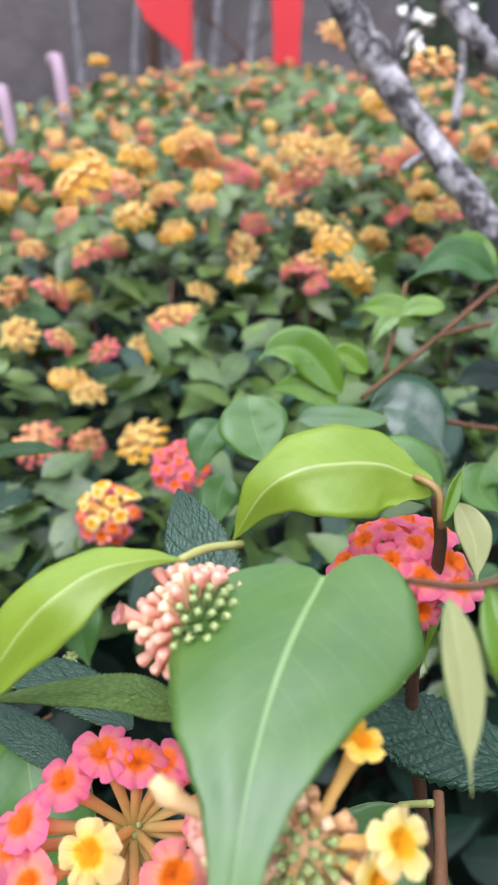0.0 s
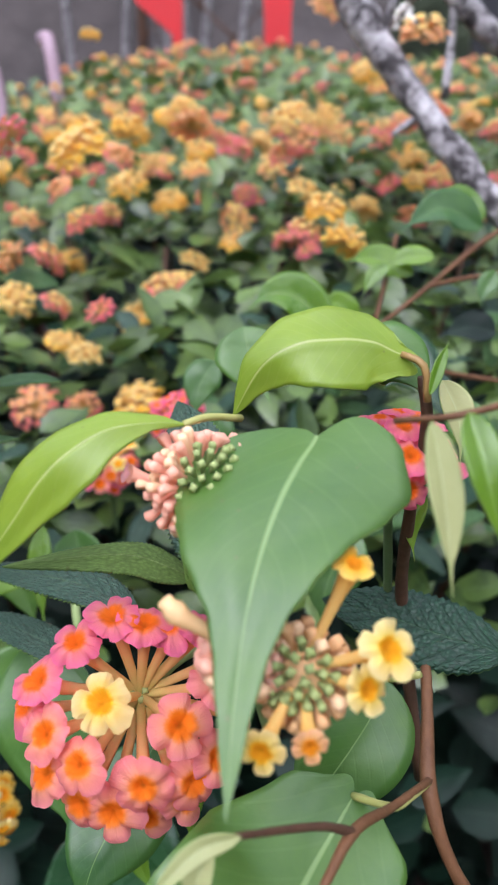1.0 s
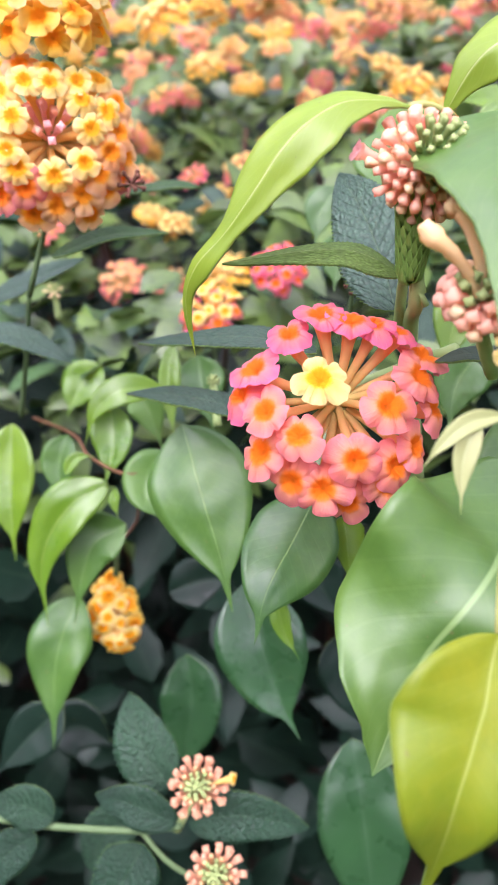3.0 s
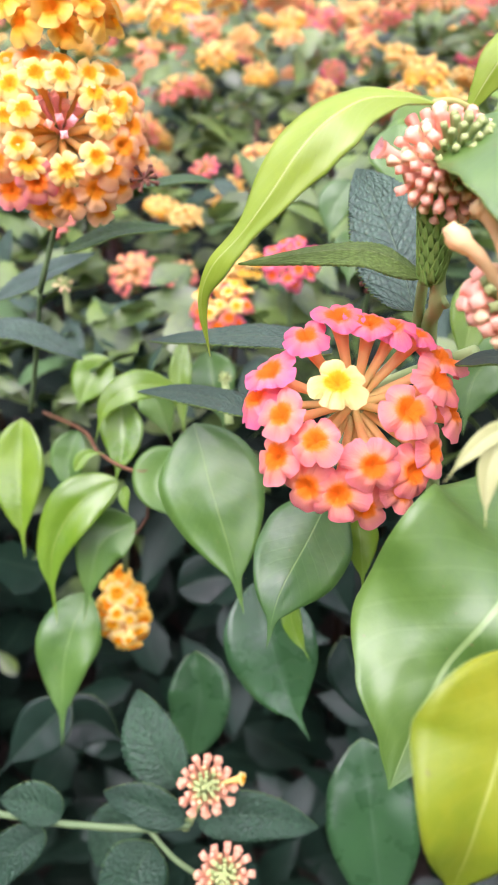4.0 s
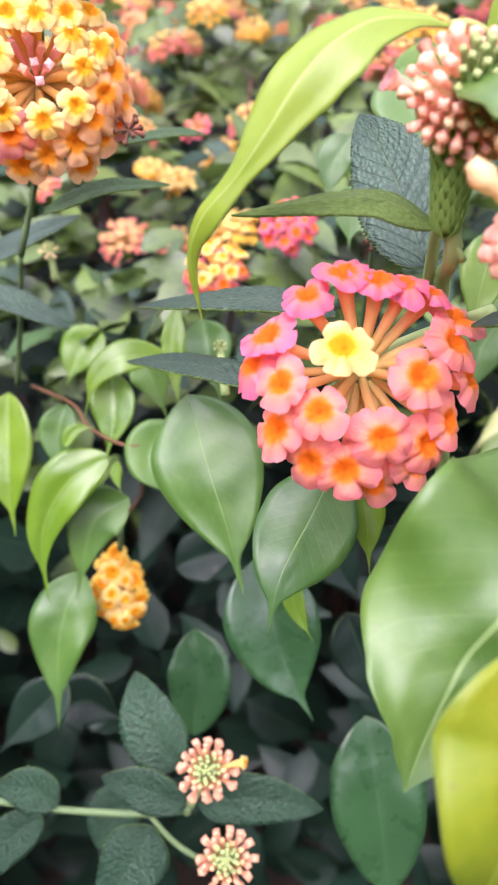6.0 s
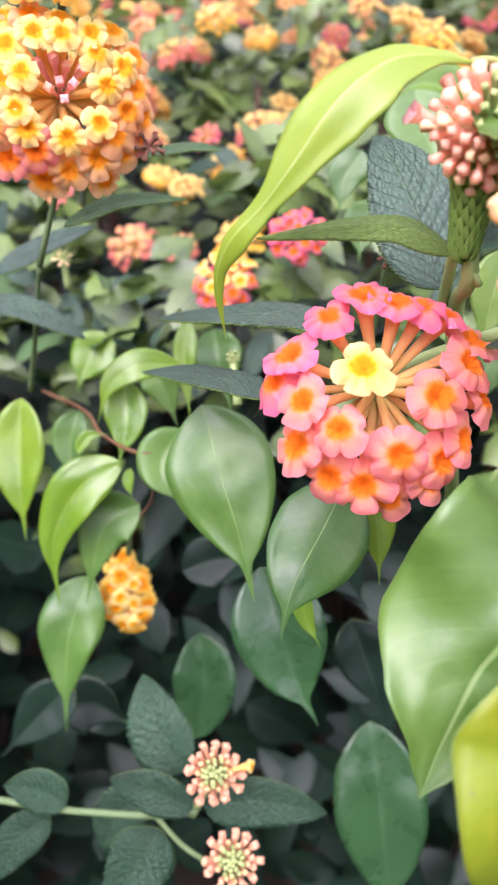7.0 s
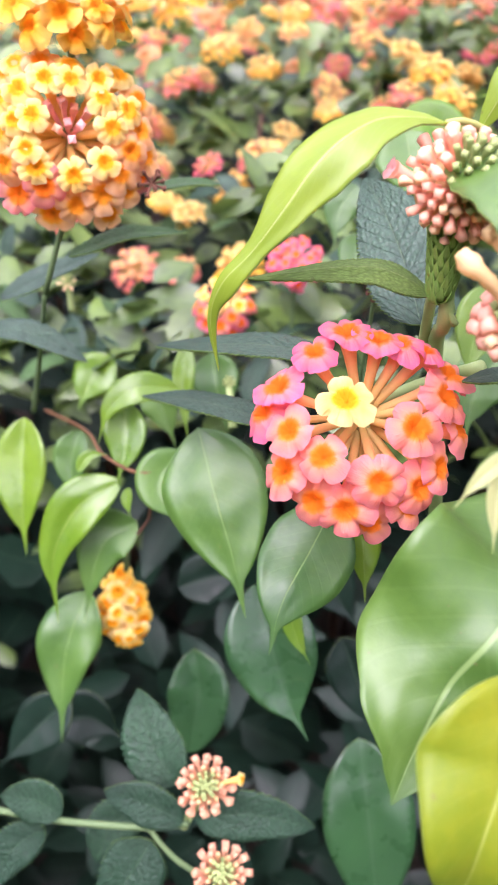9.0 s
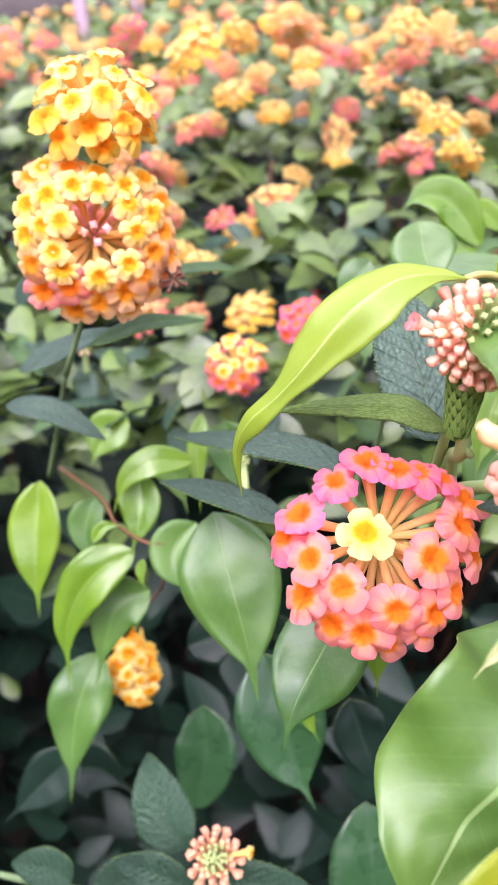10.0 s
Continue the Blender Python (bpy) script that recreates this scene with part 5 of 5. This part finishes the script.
leaf(low_branch, FICUS_SHADE, [(-0.0299, 0.1886, 0.6622), (-0.0178, 0.1914, 0.6656), (-0.0056, 0.1920, 0.6656)], 0.0183, fold=0.4)

# ---- lantana shoots near the camera ----
shoot = thing("lantana_shoot", (0.0312, 0.1045, 0.8013), "hairy green lantana shoot with rough serrated leaves", "shoot")
stem("stem", [(0.0282, 0.1050, 0.8160), (0.0289, 0.1050, 0.8110), (0.0300, 0.1070, 0.8039), (0.0322, 0.1197, 0.7914), (0.0414, 0.1316, 0.7430)], [0.0011, 0.0012, 0.0015], STEM_GREEN, shoot)
stem("stem", [(0.0283, 0.1112, 0.8085), (0.0288, 0.1148, 0.8007), (0.0304, 0.1238, 0.7896)], [0.0009, 0.001], STEM_GREEN, shoot, 8)
leaf(shoot, LANTANA_UNDER, [(0.0272, 0.1053, 0.8094), (0.0229, 0.1054, 0.8116), (0.0181, 0.1059, 0.8129), (0.0108, 0.1061, 0.8124), (-0.0006, 0.1062, 0.8104)], 0.0052, face=(0.0, -0.45, 0.9), fold=-0.5, cup=-0.2, kind="lantana", nu=76, petiole=[(0.0312, 0.1056, 0.8045), (0.0296, 0.1050, 0.8070)], label="serrated leaf arched like a low roof")
leaf(shoot, LANTANA, [(0.0291, 0.1213, 0.7974), (0.0270, 0.1330, 0.8035), (0.0238, 0.1455, 0.8092), (0.0198, 0.1578, 0.8136)], 0.0158, face=(-0.2, -0.85, 0.5), fold=0.15, kind="lantana", nu=80, skew=0.9, label="upright rough blue-green leaf")
leaf(shoot, LANTANA, [(0.0153, 0.1212, 0.7888), (0.0044, 0.1305, 0.7876), (-0.0093, 0.1397, 0.7832), (-0.0245, 0.1491, 0.7775)], 0.0095, face=(0.0, -0.15, 1.0), fold=0.15, kind="lantana", nu=70, label="rough blue-green leaf")
leaf(shoot, LANTANA, [(0.0023, 0.1261, 0.7723), (-0.0053, 0.1327, 0.7715), (-0.0164, 0.1409, 0.7688), (-0.0283, 0.1483, 0.7647)], 0.0082, face=(0.0, -0.15, 1.0), fold=0.15, kind="lantana", nu=44)
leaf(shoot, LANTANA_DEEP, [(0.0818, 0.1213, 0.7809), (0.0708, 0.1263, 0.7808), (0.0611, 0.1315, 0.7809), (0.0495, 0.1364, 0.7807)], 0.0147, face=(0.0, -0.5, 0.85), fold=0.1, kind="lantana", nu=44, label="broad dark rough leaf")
leaf(shoot, LANTANA, [(0.0428, 0.0978, 0.7998), (0.0380, 0.1018, 0.7982), (0.0337, 0.1050, 0.7952)], 0.0051, face=(0.0, -0.2, 1.0), fold=0.15, kind="lantana", nu=30)


left_shoot = thing("lantana_shoot", (-0.0563, 0.1708, 0.7800), "green lantana shoot with rough leaves under a yellow head", "shoot")
stem("stem", [(-0.0563, 0.1708, 0.7800), (-0.0628, 0.1806, 0.7627), (-0.0734, 0.1921, 0.7322)], [0.0006, 0.0007, 0.0008], STEM_SHADE, left_shoot)
leaf(left_shoot, LANTANA_LIGHT, [(-0.0465, 0.1636, 0.7926), (-0.0341, 0.1701, 0.7962), (-0.0200, 0.1750, 0.7957)], 0.0057, face=(0.0, -0.3, 0.9), kind="lantana", nu=30)
leaf(left_shoot, LANTANA, [(-0.0747, 0.1729, 0.7687), (-0.0621, 0.1731, 0.7678), (-0.0471, 0.1701, 0.7616)], 0.0087, face=(0.0, -0.3, 0.9), kind="lantana", nu=30)
leaf(left_shoot, LANTANA, [(-0.0786, 0.1939, 0.7682), (-0.0649, 0.1990, 0.7746), (-0.0497, 0.2035, 0.7797)], 0.0093, face=(0.0, -0.3, 0.9), kind="lantana", nu=30)
leaf(left_shoot, LANTANA_LIGHT, [(-0.0342, 0.1936, 0.8005), (-0.0230, 0.1947, 0.8025), (-0.0139, 0.1947, 0.8023)], 0.0056, face=(0.0, -0.2, 1.0), kind="lantana", nu=30)

low_shoot = thing("lantana_shoot", (-0.0272, 0.1111, 0.6454), "low green lantana shoot bearing two bud heads", "shoot")
stem("stem", [(-0.0783, 0.1131, 0.6456), (-0.0534, 0.1111, 0.6450), (-0.0272, 0.1110, 0.6453), (-0.0159, 0.1124, 0.6462)], [0.001, 0.001, 0.0009], STEM_SHADE, low_shoot)
stem("stem", [(-0.0272, 0.1108, 0.6450), (-0.0201, 0.1070, 0.6384), (-0.0109, 0.1043, 0.6333)], [0.0008, 0.0008], STEM_SHADE, low_shoot, 8)
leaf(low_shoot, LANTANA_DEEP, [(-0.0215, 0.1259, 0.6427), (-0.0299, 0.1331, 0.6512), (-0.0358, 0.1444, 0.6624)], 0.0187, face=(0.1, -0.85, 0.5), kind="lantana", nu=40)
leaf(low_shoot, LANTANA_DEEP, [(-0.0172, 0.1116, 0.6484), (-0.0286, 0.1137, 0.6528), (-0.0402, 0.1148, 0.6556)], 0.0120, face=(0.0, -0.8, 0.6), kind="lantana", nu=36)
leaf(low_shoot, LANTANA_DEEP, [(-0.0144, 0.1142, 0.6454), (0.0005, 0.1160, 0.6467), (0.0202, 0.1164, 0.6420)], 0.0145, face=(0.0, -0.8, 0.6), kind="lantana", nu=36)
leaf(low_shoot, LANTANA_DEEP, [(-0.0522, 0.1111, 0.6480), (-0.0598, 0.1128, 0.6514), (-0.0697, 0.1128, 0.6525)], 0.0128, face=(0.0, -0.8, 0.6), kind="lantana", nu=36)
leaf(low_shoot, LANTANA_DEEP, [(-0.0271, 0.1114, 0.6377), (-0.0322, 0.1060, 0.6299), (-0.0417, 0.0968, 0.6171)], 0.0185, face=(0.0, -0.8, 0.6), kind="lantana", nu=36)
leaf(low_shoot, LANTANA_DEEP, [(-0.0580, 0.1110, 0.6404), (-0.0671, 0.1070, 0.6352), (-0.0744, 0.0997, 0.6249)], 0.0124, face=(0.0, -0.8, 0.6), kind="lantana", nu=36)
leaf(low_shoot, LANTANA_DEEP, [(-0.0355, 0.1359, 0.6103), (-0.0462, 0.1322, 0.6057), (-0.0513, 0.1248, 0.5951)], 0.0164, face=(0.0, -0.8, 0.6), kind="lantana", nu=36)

# ---- beyond the hedge ----
bough = thing("tree_branch", (0.1651, 0.4449, 0.8164), "bare grey lichen-spotted branch rising behind the flowers", "branch")
stem("bough", [(0.1801, 0.4264, 0.7993), (0.1582, 0.4468, 0.8205), (0.1383, 0.4692, 0.8456), (0.1107, 0.4970, 0.8819), (0.0913, 0.5163, 0.9108), (0.0748, 0.5359, 0.9404)], [0.0082, 0.0086, 0.0082, 0.009, 0.0088, 0.0085], BARK, bough, 40, 12, 0.35)
stem("twig", [(0.1074, 0.4998, 0.8876), (0.1141, 0.5063, 0.9106), (0.1206, 0.5125, 0.9330)], [0.003, 0.002], BARK, bough, 8)
stem("twig", [(0.1318, 0.4730, 0.8534), (0.1225, 0.4703, 0.8482), (0.1134, 0.4654, 0.8426)], [0.003, 0.0015], BARK, bough, 8)
stem("bough", [(0.2087, 0.5372, 0.8797), (0.1766, 0.5476, 0.9013), (0.1513, 0.5628, 0.9324), (0.1439, 0.5721, 0.9511)], [0.008, 0.008, 0.007], BARK, bough, 24, 10, 0.3)
stem("twig", [(0.1547, 0.5268, 0.8601), (0.1585, 0.5441, 0.8947), (0.1599, 0.5661, 0.9388)], [0.003, 0.002], BARK, bough, 8)


# ---- the red frame, the pale stakes and the rest behind the hedge ----
def slab(name, outline, at, right, up, depth, mat, parent=None, label=""):
    """A flat outline in metres, pushed out to a thickness."""
    right, up = Vector(right).normalized(), Vector(up).normalized()
    out = right.cross(up)
    m = len(outline)
    v = [Vector(at) + right * x + up * y + out * o for o in (0, depth) for x, y in outline]
    f = [tuple(range(m)), tuple(reversed(range(m, 2 * m)))] + [(i, i + m, (i + 1) % m + m, (i + 1) % m) for i in range(m)]
    return part(name, v, f, [mat], parent, label, smooth=False)


stand = thing("red_frame", (-0.0982, 2.2767, 0.9463), "red painted frame with splayed legs standing behind the hedge", "frame")
slab("leg", ((-0.25, 0.62), (-0.22, 0.155), (-0.18, 0.077), (-0.085, 0.003), (-0.06, -0.95), (0.0, -0.95), (-0.058, 0.003), (-0.058, 0.09), (-0.058, 0.62)), (-0.0982, 2.2767, 0.9463), (1, 0, 0), (0, 0.1, 1), 0.05, RED, stand)
slab("leg", ((0.14, 0.62), (0.14, 0.30), (0.16, 0.04), (0.15, -0.95), (0.24, -0.95), (0.23, 0.04), (0.25, 0.62)), (-0.0982, 2.2767, 0.9463), (1, 0, 0), (0, 0.1, 1), 0.05, RED, stand)
slab("rail", ((-0.056, 0.62), (-0.056, 0.135), (-0.02, 0.165), (0.06, 0.172), (0.136, 0.16), (0.136, 0.62)), (-0.0982, 2.2767, 0.9463), (1, 0, 0), (0, 0.1, 1), 0.045, RED, stand)

for a, c in (((-0.2671, 1.2012, 0.9102), (-0.2337, 1.1273, 0.8219)), ((-0.3272, 1.1286, 0.8666), (-0.2946, 1.0702, 0.7892))):
    a, c = Vector(a), Vector(c)
    stake = thing("stake", (c.x, c.y, 0.0), "pinkish white painted stake leaning out of the hedge", "stake", "stakes in the hedge")
    foot = Vector((c.x + (c.x - a.x) * 1.5, c.y, 0.0))
    v, f = tube_data([foot, c, a], [0.009, 0.009, 0.0085], 10, 10)
    part("post", v, f, [POST], stake)
    v, f = tube_data([a, a + (a - c) * 0.02, a + (a - c) * 0.04], [0.0086, 0.0075, 0.003], 4, 10)
    part("cap", v, f, [POST], stake)

rnd = random.Random(21)
for k in range(26):
    x = rnd.uniform(-4.2, 0.2)
    y = rnd.uniform(3.9, 5.2)
    z = bank_height(x, y) - 0.05
    tree = thing("dry_sapling", (x, y, z), "thin bare grey-brown sapling on the bank", "sapling", "saplings on the bank")
    lean = Vector((rnd.uniform(-0.25, 0.25), rnd.uniform(-0.1, 0.1), 0))
    p = [Vector((x, y, z)) + lean * s + Vector((0, 0, 2.4 * s)) for s in (0, 0.5, 1.0)]
    v, f = tube_data(p, [0.03, 0.022, 0.01], 8, 7, 0.2)
    part("trunk", v, f, [BARK if k % 3 else STEM_BROWN], tree)
    for q in range(4):
        s = rnd.uniform(0.25, 0.85)
        b0 = Vector((x, y, z)) + lean * s + Vector((0, 0, 2.4 * s))
        v, f = tube_data([b0, b0 + Vector((rnd.uniform(-0.3, 0.3), rnd.uniform(-0.2, 0.2), 0.25)), b0 + Vector((rnd.uniform(-0.6, 0.6), rnd.uniform(-0.3, 0.3), 0.6))], [0.009, 0.006, 0.003], 6, 5)
        part("limb", v, f, [STEM_BROWN], tree)

board = thing("notice_board", (1.7229, 5.8109, 1.3428), "dark board on two posts beyond the road", "board")
c0 = Vector((1.7229, 5.8109, 1.3428))
slab("panel", ((-0.17, -0.45), (0.6, -0.45), (0.62, 0.1), (0.55, 0.3), (-0.10, 0.3), (-0.18, 0.05)), c0, (1, 0, 0), (0, 0, 1), 0.05, DARK, board)
for dx in (-0.05, 0.5):
    stem("post", [(c0.x + dx, c0.y + 0.03, -0.02), (c0.x + dx, c0.y + 0.03, 0.6), (c0.x + dx, c0.y + 0.03, c0.z - 0.44)], [0.03, 0.03], DARK, board, 4, 8, 0.0)

white = thing("white_blossom", (0.1557, 0.6813, 0.9278), "small white blossoms on a thin twig by the branch", "blossom")
stem("twig", [(0.1367, 0.6673, 0.9003), (0.1579, 0.6793, 0.9240), (0.2008, 0.6937, 0.9518)], [0.0012, 0.001], STEM_BROWN, white, 8)
v, f, uv = [], [], []
for x, y, z in ((0.1490, 0.6841, 0.9336), (0.1532, 0.6799, 0.9352), (0.1621, 0.6833, 0.9318), (0.1451, 0.6752, 0.9160), (0.1528, 0.6773, 0.9200), (0.1560, 0.6739, 0.9130), (0.1424, 0.6859, 0.9374), (0.1950, 0.6874, 0.9393), (0.2015, 0.6801, 0.9246), (0.1435, 0.6713, 0.9082)):
    ring = floret_data((x, y, z - 0.006), (x, y, z), (rnd.uniform(-0.3, 0.3), -0.7, 0.5), rnd.uniform(0.010, 0.016), 5, rnd.uniform(0, 6), 0.3, 0.001, False, 4)
    part("blossom", ring[0], ring[1], [STEM_GREEN, WHITE], white, "", ring[2], ring[3])
